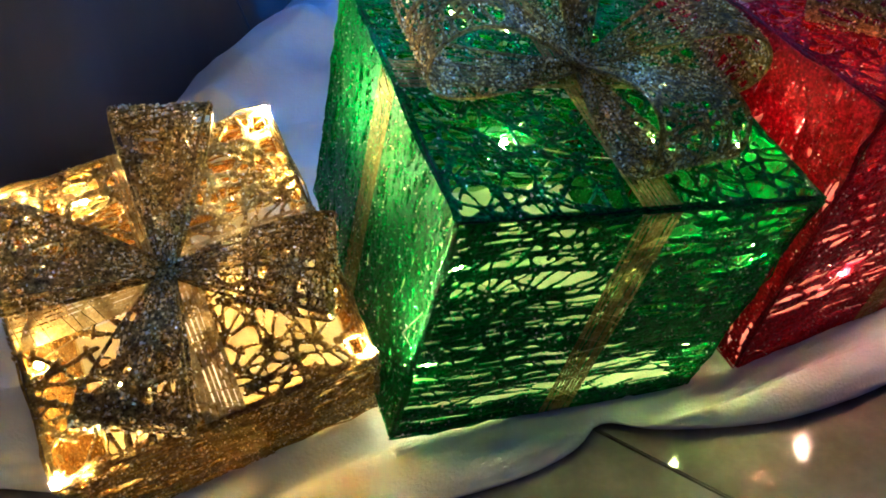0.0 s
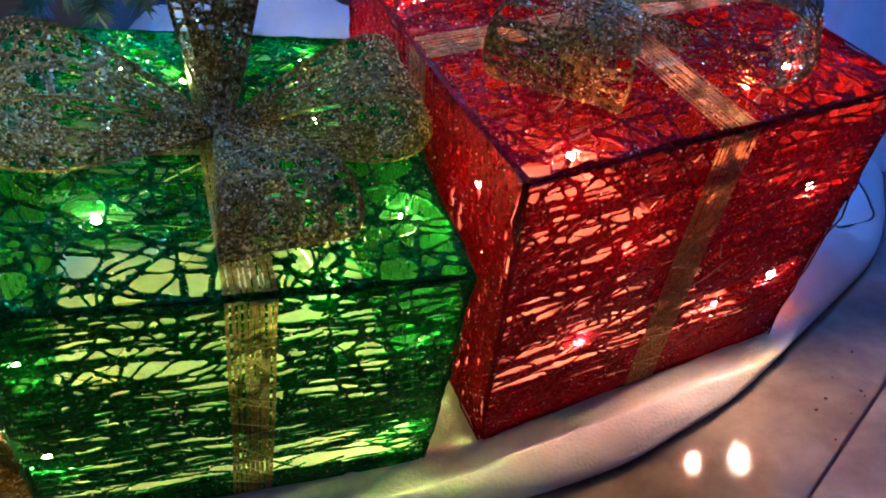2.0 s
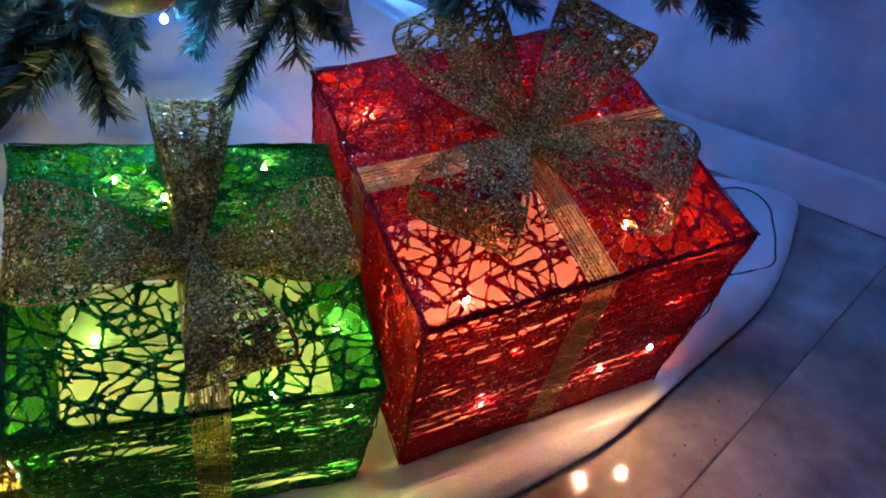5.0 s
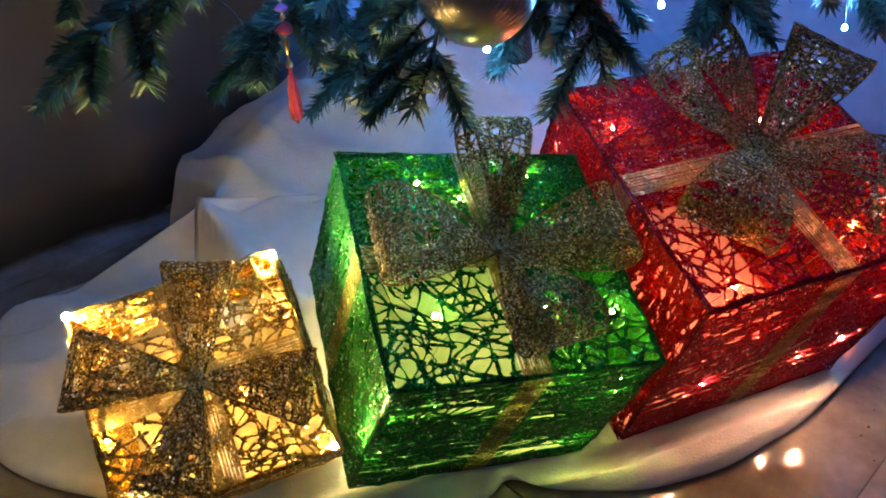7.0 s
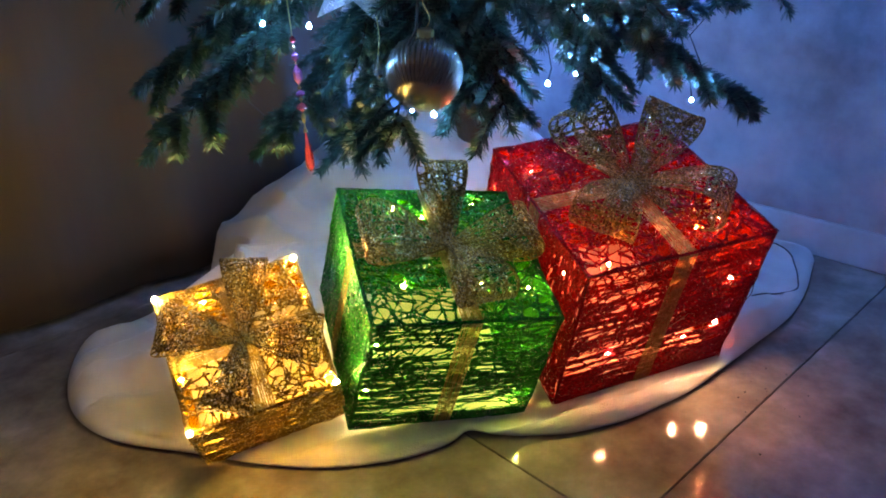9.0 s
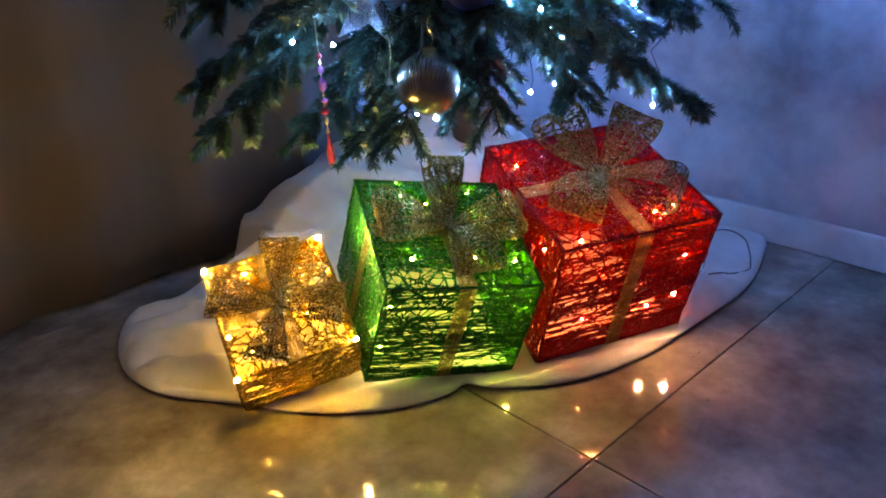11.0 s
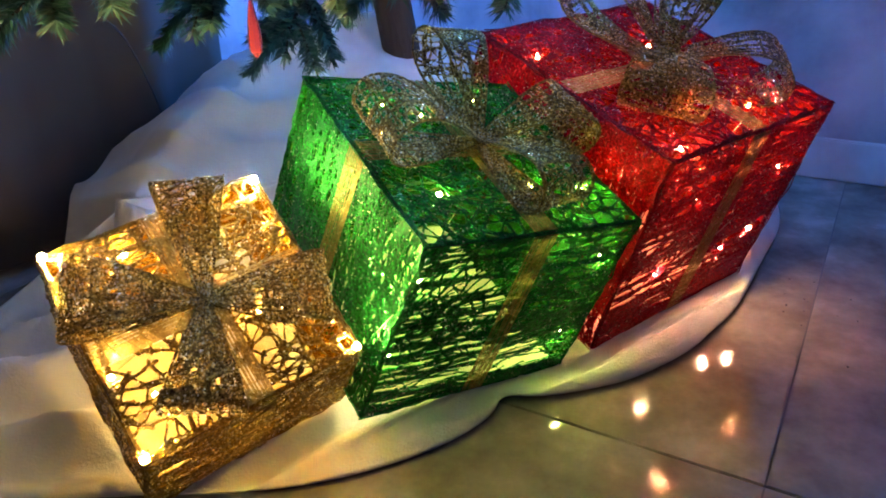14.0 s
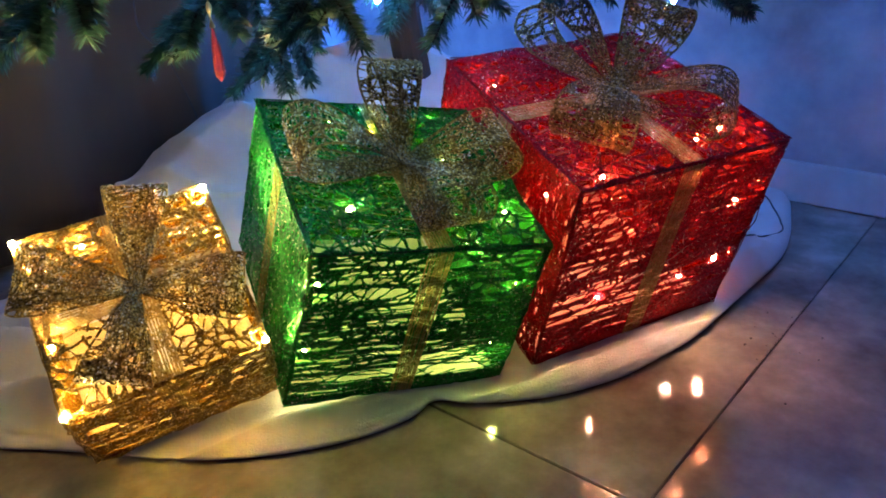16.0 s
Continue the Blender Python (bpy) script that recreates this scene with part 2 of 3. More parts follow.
        sway = 0.0006 * (np.sin(xs * 71 + ys * 29 + ph[0]) + np.sin(ys * 83 - xs * 37 + ph[1])) + 0.0003 * np.sin(xs * 310 + ph[2]) * np.sin(ys * 290 + ph[3])
        p = p + n * sway[:, None]
        base, m = len(self.v), len(used)
        where = np.full(gx.size + fh.size + fv.size, -1)
        where[used] = np.arange(m)
        top = rise > 0
        low = np.where(top, 0, np.arange(m))
        low[top] = m + np.arange(top.sum())
        self.v += (p + n * rise[:, None]).tolist() + (p - n * rise[:, None])[top].tolist()
        for q in loops:
            q = where[q]
            self.f += (base + q).tolist() + (base + low[q][:, ::-1]).tolist()
            self.s += [0] * (2 * len(q))
        for _ in range(flecks):
            k = rng.randrange(m)
            o = Vector(p[k]) + Vector(n[k]) * (rise[k] + 0.0003) * rng.choice((-1, 1, 1))
            self.fleck(o, size * rng.uniform(0.5, 1.2))

    def make(self, name, mats, parent, label="", smooth=False):
        return mesh_object(name, self.v, self.f, mats, parent, label, self.s, smooth)


# ---- floor of large square tiles laid at 45 degrees ----
TILE, JOINT = 0.80, 0.0015
floor = new("floor", None)
tagged(floor, "polished beige-grey stone tile floor with thin dark joints", "floor", kind="structure")
floor.matrix_world = pose(0.243, 0.213, 0, 0, 0, 45)
part("grout_bed", box_bm(3.4, 4.1, 0.02, 0, (-0.75, -0.45, -0.0125)), GROUT, floor)
bm = box_bm(TILE - JOINT, TILE - JOINT, 0.02, 0.0008, (0, 0, -0.01))
tile_mesh = bpy.data.meshes.new("tile")
bm.to_mesh(tile_mesh)
bm.free()
tile_mesh.materials.append(FLOOR)
for i in range(-3, 1):
    for j in range(-3, 2):
        t_ob = new("tile", tile_mesh)
        t_ob.parent = floor
        t_ob.location = ((i + 0.5) * TILE, (j + 0.5) * TILE, 0)

# ---- walls: a corner behind the tree; the rest closes the room ----
def wall(name, a, b, height, label, thick=0.12, mat=WALL):
    a, b = Vector((*a, 0)), Vector((*b, 0))
    d = (b - a)
    ob = part(name, box_bm(d.length, thick, height, 0, (d.length / 2, thick / 2, height / 2)), mat)
    ob.matrix_world = Matrix.Translation(a) @ Matrix.Rotation(math.atan2(d.y, d.x), 4, "Z")
    return tagged(ob, label, "wall", kind="structure")


def baseboard(a, b, height=0.062, thick=0.012):
    a, b = Vector((*a, 0)), Vector((*b, 0))
    d = b - a
    ob = part("baseboard", box_bm(d.length, thick, height, 0.002, (d.length / 2, -thick / 2 - 0.0005, height / 2 + 0.001)), BASEBOARD)
    ob.matrix_world = Matrix.Translation(a) @ Matrix.Rotation(math.atan2(d.y, d.x), 4, "Z")
    return tagged(ob, "pale polished stone skirting along the wall", "baseboard", kind="structure")


CORNER = (0.1575, 1.3675)
RIGHT_END, LEFT_END, REAR = (2.3575, -0.8325), (-1.83, -0.62), (0.37, -2.82)
wall("wall_east", CORNER, RIGHT_END, 2.6, "mottled mauve-grey plaster wall")
wall("wall_north", LEFT_END, CORNER, 2.6, "grey plaster wall behind the curtain")
wall("wall_south", RIGHT_END, REAR, 2.6, "plain grey wall", mat=WALL)
wall("wall_west", REAR, LEFT_END, 2.6, "plain grey wall", mat=WALL)
baseboard(CORNER, RIGHT_END)
ceiling = part("ceiling", box_bm(3.2, 3.5, 0.1, 0, (0, 0, 2.66)), CEILING)
ceiling.matrix_world = pose(0.27, -0.72, 0, 0, 0, 45)
tagged(ceiling, "plain white ceiling", "ceiling", kind="structure")


def curtain(a, b, height, folds, depth, label):
    """A hanging curtain: a sheet in deep soft folds that spread towards the floor."""
    a, b = Vector((*a, 0)), Vector((*b, 0))
    along = (b - a).normalized()
    out = Vector((along.y, -along.x, 0))
    n, rows, verts, faces = folds * 14, 26, [], []
    for j in range(rows + 1):
        v = j / rows
        z = 0.012 + (height - 0.012) * v
        for i in range(n + 1):
            u = i / n
            ph = u * folds * 2 * math.pi + 1.1 * math.sin(3.1 * u + 1.0) + 0.5 * (1 - v) * math.sin(9 * u)
            amp = depth * (0.55 + 0.45 * math.sin(5.3 * u + 0.7)) * (1 - 0.45 * v)
            o = amp * (0.5 + 0.5 * math.sin(ph)) + 0.02 * noise.noise(Vector((u * 9, v * 2, 3)))
            p = a + (b - a) * u + out * (0.03 + o) + along * (0.35 * amp * math.cos(ph))
            verts.append((p.x, p.y, z))
    for j in range(rows):
        for i in range(n):
            k = j * (n + 1) + i
            faces.append((k, k + 1, k + n + 2, k + n + 1))
    ob = mesh_object("curtain", verts, faces, CURTAIN, smooth=True)
    mod = ob.modifiers.new("cloth", "SOLIDIFY")
    mod.thickness = 0.003
    return tagged(ob, label, "curtain")


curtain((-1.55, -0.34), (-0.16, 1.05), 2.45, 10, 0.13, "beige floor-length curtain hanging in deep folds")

# ---- the three parcels ----
PARCELS = {
    # centre of the lid, turn, width, depth, height, spread of the foot, shift of the foot
    "red": ((0.2852, 0.4925, 0.2500), (18.26, -1.57, 22.73), 0.2383, 0.2351, 0.2175, 0.011, (0.0040, 0.0074)),
    "green": ((0.0747, 0.3922, 0.2199), (22.97, 9.61, 20.87), 0.2035, 0.1941, 0.1762, 0.046, (0.0124, 0.0046)),
    "gold": ((-0.1338, 0.3223, 0.1544), (38.97, -8.35, 21.63), 0.1513, 0.1515, 0.1151, 0.054, (0.0, 0.0020)),
}


def parcel_corners(key):
    _, _, w, d, h, spread, (sx, sy) = PARCELS[key]
    k = 1 + spread
    lid = [Vector((x * w / 2, y * d / 2, 0)) for x, y in ((-1, -1), (1, -1), (1, 1), (-1, 1))]
    foot = [Vector((x * w / 2 * k + sx, y * d / 2 * k + sy, -h)) for x, y in ((-1, -1), (1, -1), (1, 1), (-1, 1))]
    return lid, foot


def parcel_pose(key):
    return pose(*PARCELS[key][0], *PARCELS[key][1])


def on_face(c, u, v):
    """A place on the face with corners c (lower left, lower right, upper right, upper left)."""
    return (c[0] * (1 - u) + c[1] * u) * (1 - v) + (c[3] * (1 - u) + c[2] * u) * v


def side_of(rng, k):
    s = rng.random()
    return ((s, 0), (1, s), (s, 1), (0, s))[k]


def flecks_along(th, pts, count, size):
    rng = th.rng
    for _ in range(count):
        i = rng.randrange(len(pts) - 1)
        p = pts[i].lerp(pts[i + 1], rng.random())
        th.fleck(p + Vector((rng.gauss(0, 1), rng.gauss(0, 1), rng.gauss(0, 1))) * 0.0009, size * rng.uniform(0.5, 1.2))


def flat_place(c):
    """Maps metres on a face to places in space."""
    q = [np.array(p) for p in c]
    wide, tall = (c[1] - c[0]).length, (c[3] - c[0]).length

    def place(x, y):
        u, v = (x / wide)[:, None], (y / tall)[:, None]
        return (q[0] * (1 - u) + q[1] * u) * (1 - v) + (q[3] * (1 - u) + q[2] * u) * v
    return place, wide, tall


def lamps_near(c, n, spots, hole=0.0032):
    ex, ey = (c[1] - c[0]).normalized(), (c[3] - c[0]).normalized()
    return [((p - c[0]).dot(ex), (p - c[0]).dot(ey), hole) for p in spots if abs((p - c[0]).dot(n)) < 0.008]


def rim_lines(wide, tall, r):
    return [((0, 0), (wide, 0), r), ((0, tall), (wide, tall), r), ((0, 0), (0, tall), r), ((wide, 0), (wide, tall), r)]


def star_lines(rng, wide, tall, cell, r, reach=2.3, arms=5):
    """Knots with threads that run out to some of their neighbours and a little past them."""
    m, k = max(3, int(wide / cell)), max(3, int(tall / cell))
    knots = [((i + 0.5 + rng.gauss(0, 0.25) + 0.5 * (j % 2)) * wide / m, (j + 0.5 + rng.gauss(0, 0.25)) * tall / k) for j in range(-1, k + 1) for i in range(-1, m + 1)]
    lines = []
    for ax, ay in knots:
        near = [q for q in knots if 0 < math.hypot(q[0] - ax, q[1] - ay) < cell * reach]
        for bx, by in rng.sample(near, min(arms, len(near)) // 2):
            lines.append(clipped((ax - 0.15 * (bx - ax), ay - 0.15 * (by - ay)), (bx + 0.15 * (bx - ax), by + 0.15 * (by - ay)), wide, tall, r * rng.uniform(0.65, 1.3)))
    return [q for q in lines if q]


def clipped(a, b, wide, tall, r):
    lo, hi = 0.0, 1.0
    for p, d, top in ((a[0], b[0] - a[0], wide), (a[1], b[1] - a[1], tall)):
        if abs(d) < 1e-9:
            if not 0 <= p <= top:
                return None
            continue
        s, e = sorted(((0 - p) / d, (top - p) / d))
        lo, hi = max(lo, s), min(hi, e)
    if lo >= hi:
        return None
    at = lambda s: (a[0] + (b[0] - a[0]) * s, a[1] + (b[1] - a[1]) * s)
    return at(lo), at(hi), r


def chord_lines(rng, wide, tall, count, r, floor_v=0.0):
    lines = []
    for _ in range(count):
        k = rng.randrange(4)
        a, b = side_of(rng, k), side_of(rng, (k + rng.choice((1, 2, 2, 3))) % 4)
        f = lambda v: floor_v + (1 - floor_v) * v
        lines.append(((a[0] * wide, f(a[1]) * tall), (b[0] * wide, f(b[1]) * tall), r * rng.uniform(0.6, 1.3)))
    return lines


def wound_panel(seed, c, n, pitch, slope, r, lamps, foot=1.4, slants=0.5, stars=0.0, upright=False, flecks=2500):
    """A side wound with threads that run nearly level (or upright), closer towards the foot, tied by slanting ones."""
    th = Threads(seed)
    rng = th.rng
    place, wide, tall = flat_place(c)
    lines = rim_lines(wide, tall, 0.0016)
    span, run = (wide, tall) if upright else (tall, wide)
    count = int(span / pitch)
    for _ in range(count):
        v = rng.random() ** (1.0 if upright else foot) * span
        d = rng.gauss(0, slope) * run
        a, b = ((v - d, 0), (v + d, tall)) if upright else ((0, v - d), (wide, v + d))
        q = clipped(a, b, wide, tall, r * rng.uniform(0.6, 1.35))
        if q:
            lines.append(q)
    for _ in range(int(count * slants)):
        x, y, an = rng.random() * wide, rng.random() * tall, rng.uniform(0.15, 0.9) * rng.choice((-1, 1))
        if upright:
            an += math.pi / 2
        h = rng.uniform(0.008, 0.035)
        q = clipped((x - h * math.cos(an), y - h * math.sin(an)), (x + h * math.cos(an), y + h * math.sin(an)), wide, tall, r * rng.uniform(0.55, 1.0))
        if q:
            lines.append(q)
    if stars:
        for a, b, w in star_lines(rng, wide, tall * stars, 0.014, r * 0.85):
            lines.append(((a[0], tall - a[1]), (b[0], tall - b[1]), w))
    th.web(place, wide, tall, lines, 0.0010, lamps_near(c, n, lamps), 0.0009, flecks)
    return th


def lid_web(seed, c, n, cell, chords, r, lamps, flecks=3000):
    """A lid spun like a web: knots joined to their neighbours, long threads across and a denser weave towards the back."""
    th = Threads(seed)
    rng = th.rng
    place, wide, tall = flat_place(c)
    lines = rim_lines(wide, tall, 0.0016) + star_lines(rng, wide, tall, cell, r) + chord_lines(rng, wide, tall, chords, r * 0.9)
    lines += chord_lines(rng, wide, tall, chords, r * 0.9, 0.55)
    th.web(place, wide, tall, lines, 0.0010, lamps_near(c, n, lamps), 0.0009, flecks)
    return th


def band(seed, a, b, side, n, width, parent, threads=9):
    """A ribbon of parallel gold threads with gaps between them, lying on a face from a to b."""
    th = Threads(seed)
    rng = th.rng
    for i in range(threads):
        o = (i + 0.5) / threads - 0.5
        w = width / threads
        pts = []
        for s in range(7):
            p = a.lerp(b, s / 6) + side * (o * width + rng.gauss(0, w * 0.10)) + n * (0.0022 + rng.uniform(0, 0.0006))
            pts.append(p)
        th.strap(pts, side, w * rng.uniform(0.45, 1.0))
        flecks_along(th, pts, 14, 0.0007)
    for i in range(int((b - a).length / 0.006)):
        s = rng.random()
        p = a.lerp(b, s) + n * 0.0028
        q = a.lerp(b, min(max(s + rng.gauss(0, 0.08), 0), 1)) + n * 0.0028
        th.line([p - side * width / 2, q + side * width / 2], 0.0003)
    return th.make("ribbon", [BAND, GOLD_FLECK, SPARK], parent, "flat ribbon of gold threads")


def bow_loop(seed, turn, length, wide, high, lean, parent, z0, narrow=0.005):
    """One loop of a bow: it leaves the knot flat, turns over at its far end and comes back above, spun with bronze threads between two wires."""
    th = Threads(seed)
    rng = th.rng
    spin = np.array((Matrix.Rotation(math.radians(turn), 3, "Z") @ Matrix.Rotation(math.radians(-lean), 3, "Y")))
    run = 2.25 * length

    def place(x, y):
        an = x / run * 2 * math.pi
        out = length * np.maximum(0.5 - 0.5 * np.cos(an), 0) ** 0.8
        z = -high * 0.5 * np.sin(an) * (0.25 + 0.75 * out / length) * 1.35
        w = narrow + (wide - narrow) * (out / length) ** 0.9
        return np.stack([out, (y / wide - 0.5) * w, z], 1) @ spin.T + np.array([0, 0, z0])

    lines = []
    for _ in range(int(run / 0.0037)):
        x, d = rng.uniform(0.01, run - 0.01), rng.gauss(0, 0.006)
        q = clipped((x - d, 0), (x + d, wide), run, wide, 0.00074 * rng.uniform(0.6, 1.25))
        if q:
            lines.append(q)
    lines += star_lines(rng, run, wide, 0.0175, 0.00074)
    for _ in range(7):
        y = rng.uniform(0.1, 0.9) * wide
        lines.append(((0, y), (run, min(max(y + rng.gauss(0, 0.012), 0), wide)), 0.0009))
    lines += [((0, 0), (run, 0), 0.0016), ((0, wide), (run, wide), 0.0016)]
    th.web(place, run, wide, lines, 0.0010, (), 0.0007, 2800, 0.0010)
    for y in (0.0, wide):
        xs = np.linspace(0, run, 30)
        th.line([Vector(p) for p in place(xs, np.full(30, y))], 0.0009, 5)
    return th.make("bow_loop", [BRONZE, BRONZE_FLECK, SPARK], parent, "bow loop of glittering bronze mesh on wire", True)


def bulb(place, parent, mat, r=0.0026):
    bm = bmesh.new()
    bmesh.ops.create_icosphere(bm, subdivisions=1, radius=r)
    for v in bm.verts:
        if v.co.z > 0:
            v.co.z *= 1.5
    ob = part("bulb", bm, mat, parent, "lit bulb", smooth=True)
    ob.location = place
    return ob


LAMPS = {
    "red": [(-0.096, 0.071, 0), (-0.117, 0.109, -0.05), (0.046, 0.048, 0), (-0.118, -0.068, -0.042), (-0.09, -0.106, 0.0), (-0.047, -0.117, -0.061),
            (0.091, -0.117, -0.066), (-0.062, -0.117, -0.145), (0.08, -0.074, 0), (0.098, -0.117, -0.145), (0.051, -0.117, -0.154), (0.042, -0.083, 0)],
    "green": [(-0.045, 0.076, 0), (-0.014, 0.06, 0), (0.057, 0.085, 0), (-0.06, -0.045, 0), (0.085, -0.053, 0), (0.03, -0.046, 0), (0.037, -0.095, -0.004),
              (0.094, -0.096, -0.04), (0.1, -0.096, -0.129), (-0.094, -0.096, -0.036), (-0.091, -0.096, -0.114), (0.054, 0.026, 0)],
    "gold": [(-0.074, 0.075, 0.002), (-0.03, 0.062, 0), (0.074, 0.073, 0.002), (0.074, -0.074, 0.0), (-0.074, -0.074, 0.0), (-0.073, -0.017, 0), (0.073, 0.033, 0), (0.03, -0.02, -0.004), (-0.050, -0.025, -0.055)],
}
BOWS = {  # ribbon width; then turn, length, end width, height and lean of each loop
    "red": (0.0235, ((30, 0.106, 0.070, 0.048, 32), (114, 0.110, 0.072, 0.048, 28), (220, 0.104, 0.074, 0.046, 7), (314, 0.112, 0.074, 0.046, 7))),
    "green": (0.0225, ((87, 0.098, 0.052, 0.038, 25), (178, 0.100, 0.066, 0.040, 12), (282, 0.088, 0.062, 0.038, 10), (1, 0.096, 0.062, 0.040, 14))),
    "gold": (0.0225, ((72, 0.082, 0.048, 0.020, 14), (156, 0.084, 0.056, 0.020, 8), (243, 0.078, 0.052, 0.018, 5), (336, 0.080, 0.054, 0.018, 7))),
}


def tint_sheet(c, n, film, parent, us, vs):
    """An added tinting sheet behind one field of a panel, sheer and slightly slack."""
    m, verts, faces = 14, [], []
    for j in range(m + 1):
        for i in range(m + 1):
            p = on_face(c, us[0] + (us[1] - us[0]) * i / m, vs[0] + (vs[1] - vs[0]) * j / m)
            verts.append(p - n * (0.0022 + 0.0016 * abs(noise.noise(p * 40))))
    for j in range(m):
        for i in range(m):
            k = j * (m + 1) + i
            faces.append((k, k + 1, k + m + 2, k + m + 1))
    return mesh_object("tint_sheet", verts, faces, film, parent, "added sheer sheet that tints the parcel's light", smooth=True)


def parcel(key, thread, fleck, wire, film, label, seed, pitch, cell, chords):
    c, e, w, d, h, spread, shift = PARCELS[key]
    top = new("gift_box", None)
    top.matrix_world = parcel_pose(key)
    tagged(top, label, "gift box", "lit gift boxes under the tree")
    lid, foot = parcel_corners(key)
    spots = [Vector(p) for p in LAMPS[key]]
    # wire frame
    th = Threads(seed)
    for i in range(4):
        j = (i + 1) % 4
        for a, b in ((lid[i], lid[j]), (foot[i], foot[j]), (lid[i], foot[i])):
            th.line([a, a.lerp(b, 0.5), b], 0.0008, 6, caps=True)
            for _ in range(6):
                th.line([a.lerp(b, k / 9) + Vector((th.rng.gauss(0, 1), th.rng.gauss(0, 1), th.rng.gauss(0, 1))) * 0.0012 for k in range(10)], 0.0007, 3, 1)
    th.make("wire_frame", [wire, thread], top, "wire frame wound with thread")
    gap = 0.42 * BOWS[key][0] / w  # half the ribbon, as a share of the width
    names = ("front_panel", "side_panel", "back_panel", "side_panel")
    for i in range(4):
        j = (i + 1) % 4
        cc = [foot[i], foot[j], lid[j], lid[i]]
        n = (cc[1] - cc[0]).cross(cc[3] - cc[0]).normalized()
        if i == 0:
            th = wound_panel(seed + 1, cc, n, pitch, 0.035, 0.00098, spots, 1.4, 1.5, 0.6)
        elif i == 2:
            th = wound_panel(seed + 3, cc, n, pitch * 1.1, 0.05, 0.00105, spots, 1.2, 0.6, 0.3)
        else:
            th = wound_panel(seed + 1 + i, cc, n, pitch * 0.72, 0.10, 0.00092, spots, 1.0, 1.6, 1.0, True)
        panel = th.make(names[i], [thread, fleck, SPARK], top, "", True)
        for us in ((0.0, 0.5), (0.5, 1.0)):
            tint_sheet(cc, n, film, panel, us, (-0.035, 1.0))
    up = Vector((0, 0, 1))
    panel = lid_web(seed + 7, lid, up, cell, chords, 0.00088, spots).make("lid_panel", [thread, fleck, SPARK], top, "", True)
    for us in ((0.0, 0.5 - gap), (0.5 + gap, 1.0)):
        for vs in ((0.0, 0.5 - gap), (0.5 + gap, 1.0)):
            tint_sheet(lid, up, film, panel, us, vs)
    # ribbons over the lid and down the sides
    bw = BOWS[key][0]
    mf, mb, ml, mr = [(lid[a] + lid[b]) / 2 for a, b in ((0, 1), (2, 3), (3, 0), (1, 2))]
    gf, gb, gl, gr = [(foot[a] + foot[b]) / 2 for a, b in ((0, 1), (2, 3), (3, 0), (1, 2))]
    X, Y = Vector((1, 0, 0)), Vector((0, 1, 0))
    for k, (a, b, s, n) in enumerate(((mf, mb, X, up), (ml, mr, Y, up + up * 0.4), (mf, gf, X, -Y), (mb, gb, X, Y), (ml, gl, Y, -X), (mr, gr, Y, X))):
        band(seed + 20 + k, a, b, s, n, bw, top)
    # bow: the knot carries its four loops
    bm = bmesh.new()
    bmesh.ops.create_icosphere(bm, subdivisions=2, radius=0.006)
    for v in bm.verts:
        v.co = Vector((v.co.x, v.co.y, v.co.z * 0.9 + 0.008)) + Vector((noise.noise(v.co * 400), noise.noise(v.co * 400 + up), 0)) * 0.0015
    bow = part("bow", bm, BRONZE, top, "bow of bronze mesh tied with wire", True)
    for k, (turn, length, wide, high, lean) in enumerate(BOWS[key][1]):
        bow_loop(seed + 30 + k, turn, length, wide, high, lean, bow, 0.010)
    # lamps on a thin wire inside
    rng = random.Random(seed)
    th = Threads(seed + 50)
    pts = [Vector(p) * 0.97 + Vector((0, 0, -0.003)) for p in LAMPS[key]]
    path = []
    for a, b in zip(pts, pts[1:]):
        m = a.lerp(b, 0.5) + Vector((rng.gauss(0, 0.01), rng.gauss(0, 0.01), -0.012))
        path += [a, a.lerp(m, 0.6) + Vector((0, 0, -0.003)), m, b.lerp(m, 0.6)]
    path.append(pts[-1])
    th.line(path, 0.0004, 3)
    string = th.make("lamp_wire", [CLEAR_CABLE], top, "thin silver lamp wire")
    for k, p in enumerate(LAMPS[key]):
        q = Vector(p)
        outside = key == "gold" and k in (0, 2, 3, 4)
        if not outside:
            q = Vector((q.x * 0.955, q.y * 0.955, min(q.z, -0.0054)))
        bulb(q, string, {"red": RED_TINTED_BULB, "green": GREEN_TINTED_BULB, "gold": BARE_BULB if outside else AMBER_BULB}[key], 0.0028 if outside else 0.0020)
    return top


parcel("red", RED, RED_FLECK, WIRE_RED, RED_TINT_FILM, "large red glitter-thread gift box with bronze bow, lit inside", 100, 0.00175, 0.0105, 22)
parcel("green", GREEN, GREEN_FLECK, WIRE_GREEN, GREEN_TINT_FILM, "middle-sized green glitter-thread gift box with bronze bow, lit inside", 200, 0.0021, 0.0105, 18)
parcel("gold", GOLD, GOLD_FLECK, WIRE_GOLD, GOLD_TINT_FILM, "small gold glitter-thread gift box leaning back with bronze bow, lit inside", 300, 0.0024, 0.0110, 12)

